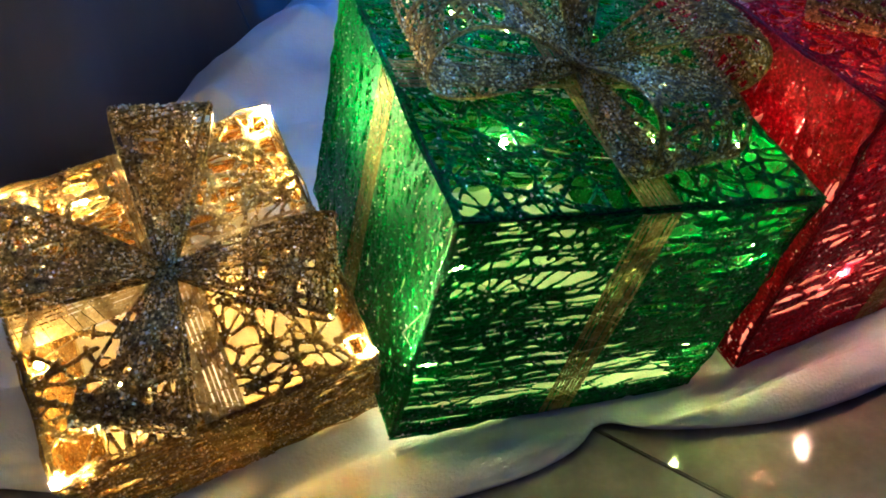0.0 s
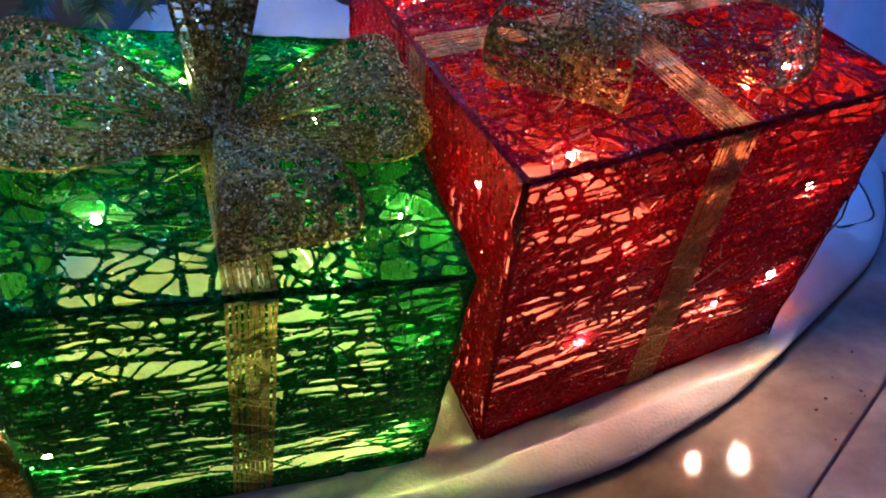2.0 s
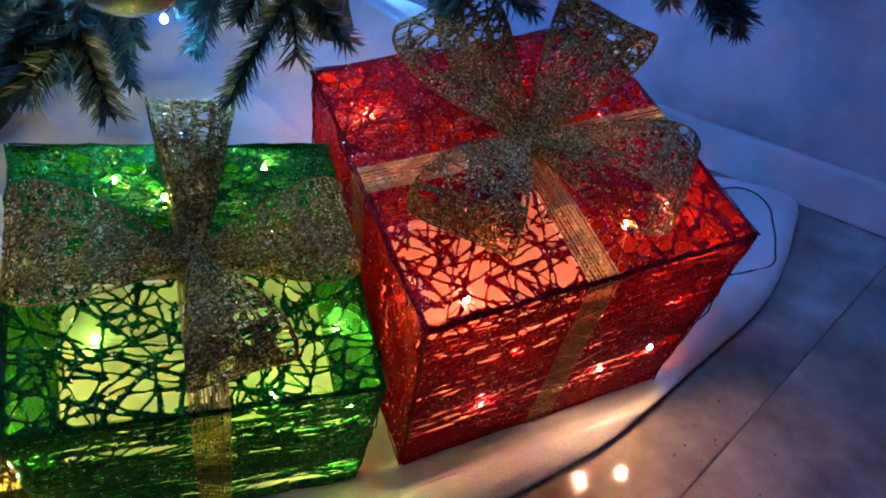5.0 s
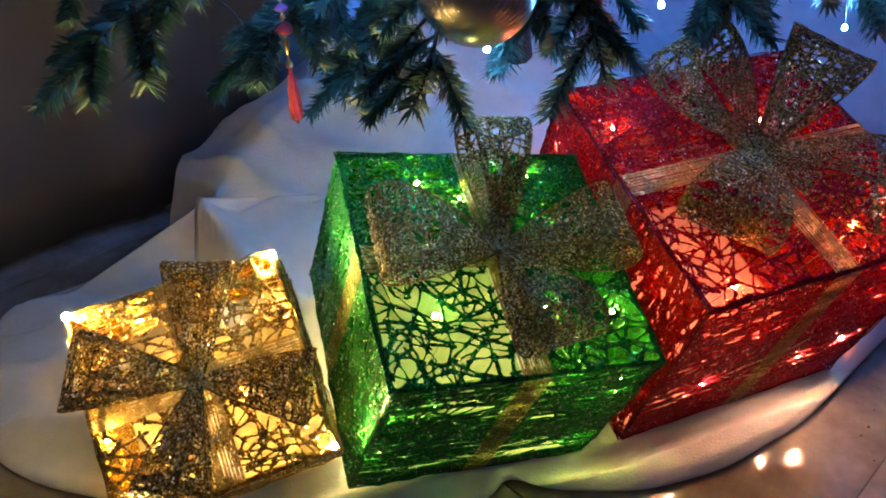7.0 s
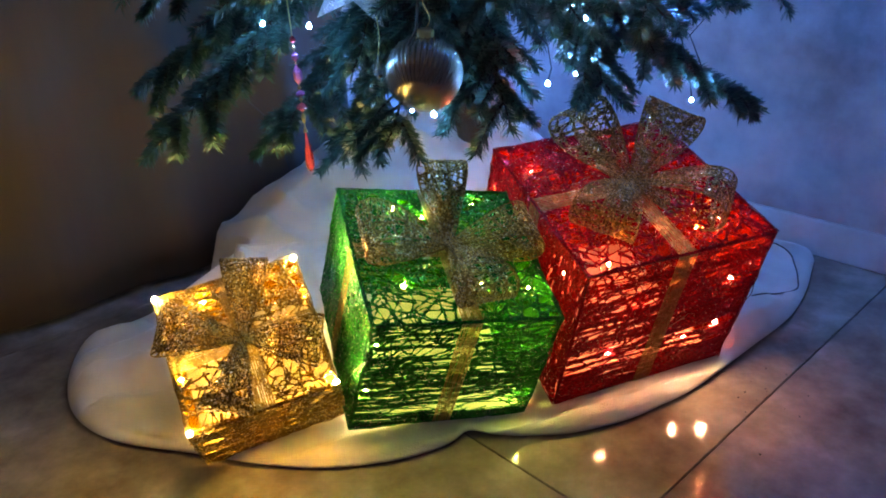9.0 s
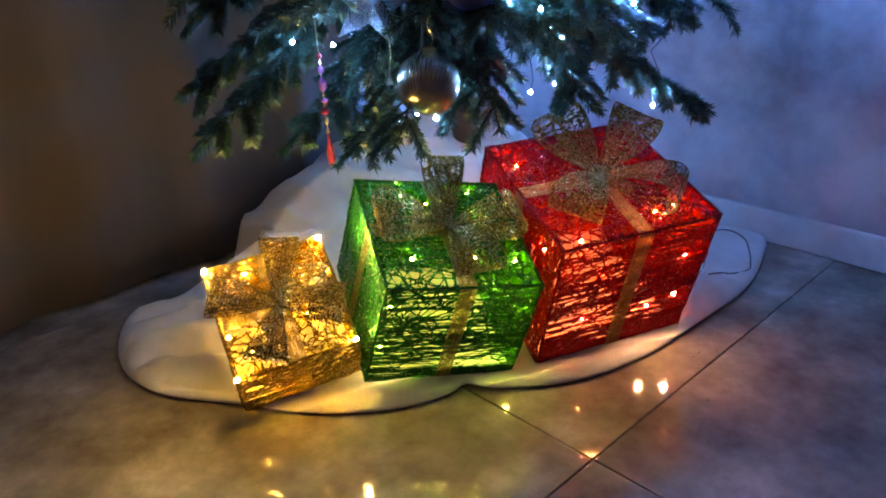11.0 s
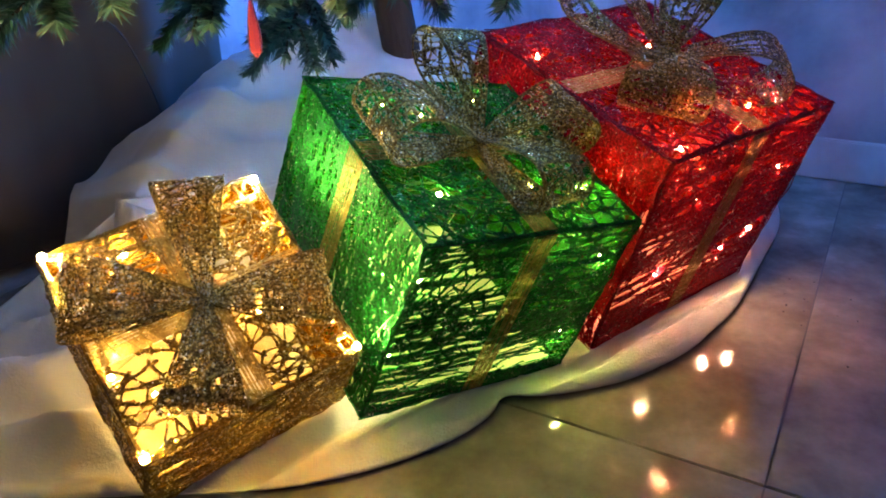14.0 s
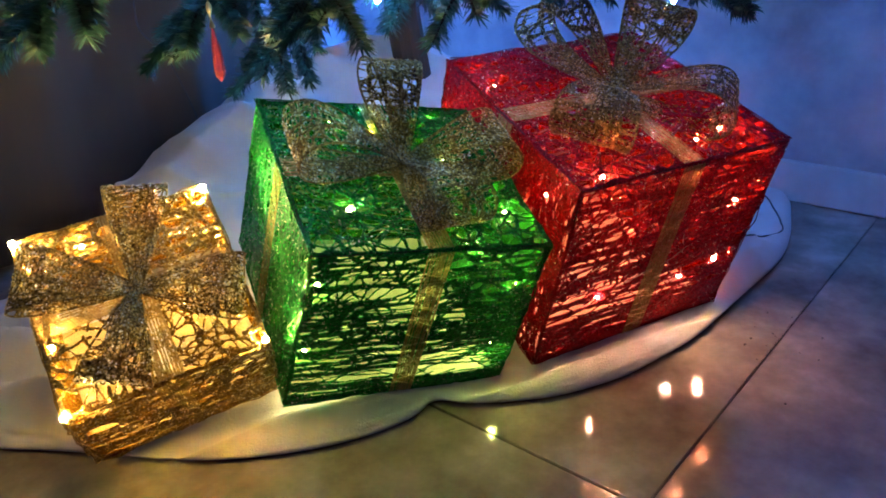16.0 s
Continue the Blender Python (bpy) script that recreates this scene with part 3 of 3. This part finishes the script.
# ---- white fleece cloth under the tree ----
OUTLINE = [(-0.450, 0.54), (-0.425, 0.46), (-0.385, 0.395), (-0.319, 0.350), (-0.217, 0.331), (-0.141, 0.311), (-0.07, 0.300), (0.008, 0.310), (0.076, 0.342),
           (0.092, 0.372), (0.127, 0.356), (0.204, 0.355), (0.293, 0.387), (0.374, 0.440), (0.465, 0.528), (0.559, 0.616), (0.618, 0.700), (0.645, 0.755), (0.668, 0.800), (0.674, 0.815), (0.655, 0.825),
           (0.58, 0.865), (0.50, 0.91), (0.36, 0.99), (0.18, 1.05), (0.0, 1.04), (-0.14, 0.96), (-0.250, 0.860), (-0.312, 0.800), (-0.338, 0.748), (-0.262, 0.670), (-0.228, 0.618), (-0.330, 0.608), (-0.405, 0.612), (-0.450, 0.585)]
for _ in range(2):  # round the corners of the hem
    OUTLINE = [q for (ax, ay), (bx, by) in zip(OUTLINE, OUTLINE[1:] + OUTLINE[:1])
               for q in ((0.75 * ax + 0.25 * bx, 0.75 * ay + 0.25 * by), (0.25 * ax + 0.75 * bx, 0.25 * ay + 0.75 * by))]
HEART = Vector((0.12, 0.66))


def outline_at(an):
    best = None
    for (ax, ay), (bx, by) in zip(OUTLINE, OUTLINE[1:] + OUTLINE[:1]):
        d = Vector((math.cos(an), math.sin(an)))
        a, b = Vector((ax, ay)) - HEART, Vector((bx, by)) - HEART
        e = b - a
        det = d.x * -e.y + e.x * d.y
        if abs(det) < 1e-9:
            continue
        r = (a.x * -e.y + e.x * a.y) / det
        s = (d.x * a.y - d.y * a.x) / det
        if r > 0 and -1e-6 <= s <= 1 + 1e-6 and (best is None or r < best):
            best = r
    return best


BOTTOMS = []
for key in PARCELS:
    m = parcel_pose(key)
    BOTTOMS.append((m, m.inverted(), PARCELS[key]))


def cloth_height(x, y, inside):
    """inside: metres from the hem."""
    ground = 0.021 * (1 - math.exp(-inside / 0.009))
    dx, dy = x - 0.08, y - 0.80
    rho = math.hypot(dx * (1.7 if dx > 0 else 1.18), dy)
    cone = 0.25 * math.exp(-(rho / 0.43) ** 2)
    fade = min(1.0, max(0.0, (x + 0.36) / 0.10) + max(0.0, (y - 0.60) / 0.05))
    hang = (x + 0.215) * -0.771 + (y - 0.60) * -0.638  # past the free edge of the raised part
    fade *= 1 - min(1, max(0, hang / 0.018)) ** 2 * (3 - 2 * min(1, max(0, hang / 0.018)))
    z = ground + fade * min(cone, 0.55 * max(0.0, y - 0.43)) * min(1, inside / 0.03)
    z += 0.085 * math.exp(-(((x + 0.20) / 0.085) ** 2 + ((y - 0.47) / 0.075) ** 2))
    z += 0.020 * math.exp(-(((x + 0.33) / 0.07) ** 2 + ((y - 0.50) / 0.06) ** 2)) * min(1, inside / 0.04)
    fold = noise.noise(Vector((x * 5 + y * 3, y * 9 - x * 7, 1.7)))
    fold2 = noise.noise(Vector((x * 14 + y * 9, y * 20, 5.2)))
    ripple = abs(noise.noise(Vector((x * 3 - y * 6, y * 12 + x * 10, 8.0))))
    weight = min(1, inside / 0.05) * (0.35 + 0.65 * min(1, max(0, (0.05 - x) / 0.2) + max(0, (y - 0.5) / 0.15)))
    z += weight * (0.020 * fold + 0.008 * fold2 + (0.020 if x > -0.1 else 0.034) * (0.2 - ripple))
    lobe = min(1, max(0, (-0.15 - x) / 0.08)) * min(1, max(0, (0.64 - y) / 0.08)) * min(1, inside / 0.03)
    z += lobe * 0.016 * math.sin(2 * math.pi * (y + 0.5 * (x + 0.32) ** 2 * 4 + 0.01 * fold) / 0.062)
    z = max(z, 0.004)
    for m, inv, (c, e, w, d, h, spread, shift) in BOTTOMS:
        # where a parcel stands the cloth is pressed down to its foot
        for _ in range(2):
            p = inv @ Vector((x, y, z))
            q = max(abs(p.x - shift[0]) - w * (0.5 + spread / 2), abs(p.y - shift[1]) - d * (0.5 + spread / 2))
            over = p.z + h + 0.002
            if over > 0 and q < 0.03:
                blend = 1.0 if q < 0.004 else max(0.0, 1 - (q - 0.004) / 0.026)
                z -= blend * over / max(m.to_3x3()[2][2], 0.4)
    return max(z, 0.003)


NA, NR = 300, 90
verts, faces = [], []
for i in range(NA):
    an = 2 * math.pi * i / NA
    reach = outline_at(an) + 0.004 * noise.noise(Vector((math.cos(an) * 4, math.sin(an) * 4, 0)))
    for j in range(NR + 1):
        s = 1 - (1 - j / NR) ** 1.5
        r = reach * s
        x, y = HEART.x + r * math.cos(an), HEART.y + r * math.sin(an)
        verts.append((x, y, cloth_height(x, y, max(0.0, reach - r) + 0.004)))
    # the hem rolls under
    for back, z in ((-0.0015, 0.0055), (0.001, 0.0025), (0.010, 0.001)):
        verts.append((HEART.x + (reach - back) * math.cos(an), HEART.y + (reach - back) * math.sin(an), z))
for i in range(NA):
    for j in range(NR + 3):
        a, b = i * (NR + 4) + j, ((i + 1) % NA) * (NR + 4) + j
        faces.append((a, a + 1, b + 1, b))
cloth = mesh_object("tree_skirt", verts, faces, FLEECE, smooth=True)
tagged(cloth, "rumpled white fleece cloth spread on the tiles under the tree", "tree skirt")

# ---- the fir tree ----
TRUNK = Vector((0.10, 0.82, 0.0))
tree = new("christmas_tree", None)
tree.location = TRUNK
tagged(tree, "artificial dark green fir tree with drooping lower branches", "christmas tree")
th = Threads(900)
th.line([Vector((0.012 * math.sin(k * 1.7), 0.010 * math.cos(k * 2.1), 0.10 + 1.35 * k / 14)) for k in range(15)], lambda s: 0.026 * (1 - 0.75 * s), 10, caps=True)
th.make("trunk", [BARK], tree)


# the bauble and the pendant hang clear of the twigs
CLEARINGS = ((Vector((0.056, 0.438, 0.400)), Vector((0.055, 0.30, 0.425)), 0.046), (Vector((0.056, 0.438, 0.400)), Vector((0.056, 0.438, 0.44)), 0.040),
             (Vector((-0.080, 0.452, 0.455)), Vector((-0.078, 0.468, 0.287)), 0.016), (Vector((-0.070, 0.400, 0.460)), Vector((-0.070, 0.400, 0.300)), 0.030))


def in_clearing(p):
    if p.y > -0.30:
        return False
    p = p + TRUNK
    for a, b, r in CLEARINGS:
        e = b - a
        s = min(max((p - a).dot(e) / e.length_squared, 0), 1)
        if (a + e * s - p).length < r:
            return True
    return False


def needles_on(th, pts, length, per, lift=0.35, tuft=True):
    """Needles all round a twig, pointing forward."""
    rng = th.rng
    for i in range(len(pts) - 1):
        a, b = pts[i], pts[i + 1]
        d = (b - a).normalized()
        side = d.cross(Vector((0, 0, 1)))
        side = side.normalized() if side.length > 1e-3 else Vector((1, 0, 0))
        upw = side.cross(d)
        for _ in range(per):
            p = a.lerp(b, rng.random())
            if in_clearing(p):
                continue
            an = rng.uniform(0, 2 * math.pi)
            o = side * math.cos(an) * 1.25 + upw * math.sin(an) * 0.7
            way = (o.normalized() * 0.85 + d * rng.uniform(0.35, 0.9)).normalized()
            n = length * rng.uniform(0.7, 1.15)
            w = way.cross(d).normalized() * 0.0010
            base = len(th.v)
            mid, end = p + way * n * 0.55 - Vector((0, 0, n * 0.02)), p + way * n - Vector((0, 0, n * 0.08))
            th.v += [p + w, p - w, mid - w, mid + w, end]
            th.f += [(base, base + 1, base + 2, base + 3), (base + 3, base + 2, base + 4)]
            th.s += [0, 0]


def branch(seed, start, tip, sag, twigs, per, twig_len, needle=0.0155):
    th, green = Threads(seed), Threads(seed + 5000)
    rng = th.rng
    n = 14
    pts = []
    for i in range(n + 1):
        s = i / n
        p = start.lerp(tip, s) + Vector((0, 0, sag * math.sin(math.pi * s) * (1 - 0.3 * s)))
        p += Vector((rng.gauss(0, 1), rng.gauss(0, 1), rng.gauss(0, 0.6))) * 0.004 * min(1, s * 3) * (0 if i == n else 1)
        pts.append(p)
    th.line(pts, lambda s: 0.0050 * (1 - 0.8 * s), 5)
    needles_on(green, pts[4:], needle, per)
    for k in range(twigs):
        s = 0.28 + 0.66 * (k + rng.random() * 0.6) / twigs
        i = min(int(s * n), n - 1)
        p = pts[i].lerp(pts[i + 1], s * n - i)
        d = (pts[i + 1] - pts[i]).normalized()
        side = d.cross(Vector((0, 0, 1))).normalized() * (1 if k % 2 else -1)
        way = (d * rng.uniform(0.55, 0.9) + side * rng.uniform(0.5, 0.9) + Vector((0, 0, rng.uniform(-0.2, 0.2)))).normalized()
        ln = twig_len * rng.uniform(0.65, 1.15) * (1.15 - 0.55 * s)
        tw = [p + way * ln * q + Vector((0, 0, -0.25 * ln * q * q)) for q in (0, 0.25, 0.5, 0.75, 1.0)]
        if in_clearing(tw[2]) or in_clearing(tw[4]):
            continue
        th.line(tw, lambda q: 0.0022 * (1 - 0.7 * q), 4)
        needles_on(green, tw, needle, per)
    wood = th.make("branch", [BARK], tree)
    green.make("needles", [NEEDLE], wood)


def branch_to(seed, tip, z0, sag=0.03, twigs=26, per=80, twig_len=0.080):
    t = Vector(tip) - TRUNK
    out = Vector((t.x, t.y, 0)).normalized()
    branch(seed, Vector((out.x * 0.018, out.y * 0.018, z0)), t, sag, twigs, per, twig_len)


# low branches whose tips hang over the parcels
for k, (tip, z0, sag) in enumerate((
        ((-0.242, 0.414, 0.322), 0.52, 0.06), ((0.017, 0.375, 0.342), 0.46, 0.045), ((0.451, 0.565, 0.322), 0.42, 0.05), ((-0.053, 0.544, 0.276), 0.45, 0.05),
        ((0.145, 0.430, 0.340), 0.52, 0.05), ((-0.125, 0.500, 0.305), 0.48, 0.06), ((-0.300, 0.560, 0.365), 0.50, 0.05), ((0.275, 0.510, 0.345), 0.52, 0.06),
        ((0.080, 0.470, 0.335), 0.54, 0.06), ((-0.02, 0.45, 0.40), 0.60, 0.05), ((0.39, 0.68, 0.36), 0.46, 0.05), ((-0.33, 0.74, 0.36), 0.48, 0.05))):
    branch_to(920 + k, tip, z0, sag)
for k, tip in enumerate(((0.36, 0.56, 0.43), (0.30, 0.52, 0.47), (0.42, 0.62, 0.47), (0.22, 0.48, 0.44), (0.13, 0.45, 0.46), (-0.10, 0.47, 0.47), (-0.20, 0.51, 0.44),
                         (0.33, 0.60, 0.40), (0.45, 0.68, 0.44), (-0.28, 0.60, 0.47), (0.26, 0.55, 0.41), (0.05, 0.47, 0.44), (0.38, 0.57, 0.52), (0.18, 0.46, 0.53), (-0.04, 0.48, 0.53))):
    branch_to(935 + 100 * (k > 9) + k, tip, tip[2] + 0.12, 0.04)
# the whorls above, thinner towards the top
rng = random.Random(77)
seed = 950
for z0, reach, count, droop, per in ((0.56, 0.44, 13, 0.10, 40), (0.68, 0.42, 13, 0.09, 34), (0.80, 0.38, 11, 0.07, 16), (0.96, 0.32, 9, 0.04, 12), (1.12, 0.25, 8, 0.0, 10), (1.28, 0.17, 7, -0.04, 9)):
    for k in range(count):
        an = 2 * math.pi * (k + rng.random() * 0.5) / count + z0 * 9
        r = reach * rng.uniform(0.85, 1.1)
        tip = TRUNK + Vector((r * math.cos(an), r * math.sin(an), z0 - droop + rng.uniform(-0.03, 0.03)))
        branch_to(seed, tip, z0, 0.03, 18 if z0 < 0.75 else 9, per, 0.10 if z0 < 0.9 else 0.09)
        seed += 1

# ---- blue lamps on the tree, each on its cable ----
tree_lamps = new("string_lights", None)
tagged(tree_lamps, "string of small lit blue-white lamps on a dark cable", "string lights")
spots = [Vector(p) for p in ((-0.119, 0.494, 0.446), (-0.059, 0.444, 0.449), (0.229, 0.565, 0.370), (0.187, 0.480, 0.377), (0.391, 0.594, 0.348), (0.377, 0.593, 0.328),
                             (0.039, 0.473, 0.354), (0.064, 0.455, 0.352), (0.16, 0.50, 0.480), (0.20, 0.50, 0.478), (0.22, 0.55, 0.45), (0.30, 0.55, 0.49), (0.0, 0.60, 0.49), (0.02, 0.55, 0.478),
                             (0.34, 0.60, 0.47), (0.235, 0.55, 0.435), (0.30, 0.62, 0.42), (0.079, 0.95, 0.274), (0.125, 0.95, 0.252))]
rng = random.Random(5)
for k in range(26):
    an, z = rng.uniform(0, 2 * math.pi), rng.uniform(0.46, 1.3)
    r = 0.40 * (1.45 - z) * rng.uniform(0.7, 1.05)
    spots.append(TRUNK + Vector((r * math.cos(an), r * math.sin(an), z)))
for p in spots:
    bulb(p, tree_lamps, BLUE_BULB, 0.0022)
for k, p in enumerate(spots[:19]):
    th = Threads(880)
    a = p + Vector((rng.uniform(-0.02, 0.02), rng.uniform(0.02, 0.05), rng.uniform(0.02, 0.07)))
    th.line([p + Vector((0, 0, 0.002)), p.lerp(a, 0.5) + Vector((0.004, 0, -0.004)), a, a + Vector((rng.uniform(-0.05, 0.05), 0.06, 0.03))], 0.0008, 4)
    th.make("cable", [CABLE], tree_lamps, "thin dark cable")

# ---- ornaments ----
GLASS_BALL = material("smoky_gold_glass", (0.36, 0.30, 0.22), 0.24, 0.9)
bumpy(GLASS_BALL, noisy(GLASS_BALL, 300, 2), 0.1, 0.0005)
DARK_BALL = material("dark_violet_lacquer", (0.035, 0.025, 0.06), 0.22, 0.4)
CAP = material("brass_cap", (0.65, 0.48, 0.20), 0.3, 1.0)
SILVER = tinsel("silver_glitter", (0.28, 0.29, 0.33), (0.75, 0.77, 0.85), 0.3, 0.2)
SILVER_FLECK = material("silver_fleck", (0.85, 0.87, 0.95), 0.15, 1.0)
RED_BEAD = material("red_glass_bead", (0.50, 0.07, 0.09), 0.07)
VIOLET_BEAD = material("violet_glass_bead", (0.50, 0.20, 0.46), 0.06)
for m in (RED_BEAD, VIOLET_BEAD):
    m.node_tree.nodes["Principled BSDF"].inputs["Transmission Weight"].default_value = 0.55


def lathe_bm(profile, seg=40, wave=0, depth=0.0):
    """A turned shape; wave, depth: ribs round it."""
    bm = bmesh.new()
    rings = []
    for r, z in profile:
        rings.append([bm.verts.new((r * (1 + depth * math.cos(wave * 2 * math.pi * k / seg)) * math.cos(2 * math.pi * k / seg),
                                    r * (1 + depth * math.cos(wave * 2 * math.pi * k / seg)) * math.sin(2 * math.pi * k / seg), z)) for k in range(seg)])
    for a, b in zip(rings, rings[1:]):
        for k in range(seg):
            bm.faces.new((a[k], a[(k + 1) % seg], b[(k + 1) % seg], b[k]))
    bm.faces.new(list(reversed(rings[0])))
    bm.faces.new(rings[-1])
    return bm


def bauble(place, r, mat, label, ribs, depth, tilt=(0, 0, 0)):
    top = new("bauble", None)
    top.matrix_world = pose(*place, *tilt)
    tagged(top, label, "bauble")
    prof = [(max(r * math.sin(math.pi * k / 26), r * 0.02), -r * math.cos(math.pi * k / 26)) for k in range(27)]
    part("ball", lathe_bm(prof, 4 * ribs if ribs else 40, ribs, depth), mat, top, "", True).rotation_euler = (radians(-58), radians(8), 0)
    cap = part("cap", lathe_bm([(r * 0.20, r * 0.95), (r * 0.21, r * 1.12), (r * 0.17, r * 1.16), (r * 0.04, r * 1.17)], 16, 8, 0.06), CAP, top, "brass cap")
    th = Threads(3)
    th.line([Vector((0.10 * r * math.sin(k * 0.7), 0, r * (1.15 + 0.11 * k))) for k in range(10)], 0.0005, 4)
    th.make("hook", [CAP], cap)
    return top


bauble((0.056, 0.438, 0.400), 0.039, GLASS_BALL, "ribbed smoky gold glass bauble hanging from a fir branch", 44, 0.022, (6, 4, 0))
bauble((0.11, 0.50, 0.512), 0.040, DARK_BALL, "dark violet bauble hanging in the fir tree", 0, 0.0)


def pendant(top_at, foot_at):
    a, b = Vector(top_at), Vector(foot_at)
    top = new("bead_pendant", None)
    d = (b - a)
    top.matrix_world = Matrix.Translation(a) @ (-d).to_track_quat("Z", "Y").to_matrix().to_4x4()
    tagged(top, "hanging string of red and violet glass beads with long drop", "pendant")
    ln = d.length
    th = Threads(4)
    th.line([Vector((0, 0, 0.02)), Vector((0, 0, -ln * 0.5)), Vector((0, 0, -ln * 0.72))], 0.0006, 4)
    th.make("thread", [CAP], top)

    def turned(name, mat, lo, hi, r, shape, seg=8):
        n = 9
        prof = []
        for k in range(n + 1):
            s = k / n
            w = {"ball": math.sin(math.pi * s), "spear": math.sin(math.pi * s ** 0.55) ** 0.8, "crystal": min(1, 3 * s, 3 * (1 - s)), "tube": 0.6 + 0.4 * math.cos(8 * s)}[shape]
            prof.append((max(1.25 * r * w, 0.0004), -ln * (hi + (lo - hi) * s)))
        ob = part(name, lathe_bm(prof, seg), mat, top, "", shape == "ball")
        return ob
    turned("bead", RED_BEAD, 0.13, 0.18, 0.0026, "crystal")
    turned("bead", CAP, 0.19, 0.215, 0.0016, "ball", 10)
    turned("bead", VIOLET_BEAD, 0.22, 0.29, 0.0032, "crystal")
    turned("bead", VIOLET_BEAD, 0.30, 0.43, 0.0042, "crystal")
    turned("bead", CAP, 0.435, 0.455, 0.0018, "ball", 10)
    turned("bead", VIOLET_BEAD, 0.46, 0.505, 0.0042, "ball", 12)
    turned("bead", CAP, 0.51, 0.53, 0.0018, "ball", 10)
    turned("bead", RED_BEAD, 0.535, 0.60, 0.0052, "ball", 14)
    turned("tube", CAP, 0.61, 0.73, 0.0022, "tube", 10)
    turned("drop", RED_BEAD, 0.72, 1.0, 0.0042, "spear")


pendant((-0.080, 0.452, 0.462), (-0.078, 0.468, 0.287))


def star(place, r, turn):
    top = new("star_ornament", None)
    top.matrix_world = pose(*place, *turn)
    tagged(top, "silver glitter star ornament among the fir twigs", "star")
    th = Threads(12)
    rim = []
    for k in range(10):
        q = r if k % 2 == 0 else r * 0.42
        an = math.pi / 2 + k * math.pi / 5
        rim.append(Vector((q * math.cos(an), q * math.sin(an), 0)))
    mid = [Vector((0, 0, 0.008)), Vector((0, 0, -0.008))]
    base = len(th.v)
    th.v += rim + mid
    for k in range(10):
        th.f += [(base + k, base + (k + 1) % 10, base + 10), (base + (k + 1) % 10, base + k, base + 11)]
        th.s += [0, 0]
    for _ in range(900):
        a, b = th.rng.choice(rim), th.rng.choice(rim)
        th.fleck(a.lerp(b, th.rng.random()) * th.rng.random() ** 0.5 + Vector((0, 0, 0.006)), 0.0009)
    th.make("body", [SILVER, SILVER_FLECK, SPARK], top)
    t2 = Threads(13)
    t2.line(rim + rim[:1], 0.0009, 4)
    t2.make("rim_wire", [SILVER], top)


star((-0.015, 0.50, 0.492), 0.060, (78, 12, 10))
drop = new("glass_drop", None)
drop.location = (0.008, 0.452, 0.405)
tagged(drop, "small clear faceted glass drop hanging beside the bauble", "glass drop")
CLEAR = material("clear_glass", (0.9, 0.93, 0.95), 0.03)
CLEAR.node_tree.nodes["Principled BSDF"].inputs["Transmission Weight"].default_value = 0.9
part("drop", lathe_bm([(0.0006, 0.012), (0.002, 0.008), (0.0055, -0.002), (0.0058, -0.007), (0.003, -0.012), (0.0006, -0.014)], 8), CLEAR, drop)
th = Threads(15)
th.line([Vector((0, 0, 0.012)), Vector((0.002, 0.004, 0.03)), Vector((0.0, 0.01, 0.05))], 0.0004, 4)
th.make("thread", [CAP], drop)

# ---- cables and crumbs ----
def cable_run(points, label, r=0.0011):
    crv = bpy.data.curves.new("cable", "CURVE")
    crv.dimensions, crv.bevel_depth, crv.bevel_resolution = "3D", r, 2
    sp = crv.splines.new("BEZIER")
    sp.bezier_points.add(len(points) - 1)
    for q, p in zip(sp.bezier_points, points):
        q.co, q.handle_left_type, q.handle_right_type = p, "AUTO", "AUTO"
    crv.materials.append(CABLE)
    ob = new("cable", crv)
    return tagged(ob, label, "cable")


def on_cloth(x, y):
    d = Vector((x, y)) - HEART
    inside = outline_at(math.atan2(d.y, d.x)) - d.length
    return Vector((x, y, (cloth_height(x, y, inside) if inside > 0 else 0.0) + 0.0014))


cable_run([on_cloth(x, y) for x, y in ((0.560, 0.800), (0.600, 0.806), (0.619, 0.790), (0.617, 0.755), (0.601, 0.702), (0.590, 0.678), (0.557, 0.663), (0.525, 0.636), (0.500, 0.618))], "thin dark lamp cable lying across the white cloth")
cable_run([(-0.10, 0.90, 0.62), (-0.244, 0.806, 0.308), (-0.221, 0.829, 0.257), (-0.204, 0.846, 0.195), (-0.194, 0.856, 0.14)], "thin dark cable hanging from the tree to the cloth")

CRUMB = material("dark_crumb", (0.03, 0.025, 0.02), 0.8)
rng = random.Random(21)
crumbs = [(0.412, 0.325), (0.435, 0.440), (0.462, 0.446), (0.450, 0.462)] + [(rng.gauss(0.46, 0.05), rng.gauss(0.43, 0.035)) for _ in range(9)] + [(0.13, 0.10), (-0.02, 0.17), (0.30, 0.12)]
for x, y in crumbs:
    bm = bmesh.new()
    bmesh.ops.create_icosphere(bm, subdivisions=1, radius=rng.uniform(0.0006, 0.0013))
    for v in bm.verts:
        v.co *= rng.uniform(0.7, 1.3)
        v.co.z = v.co.z * 0.6
    ob = part("crumb", bm, CRUMB)
    ob.location = (x, y, 0.0007)
    tagged(ob, "tiny dark crumb lying on the tiles", "crumb", "crumbs on the floor")
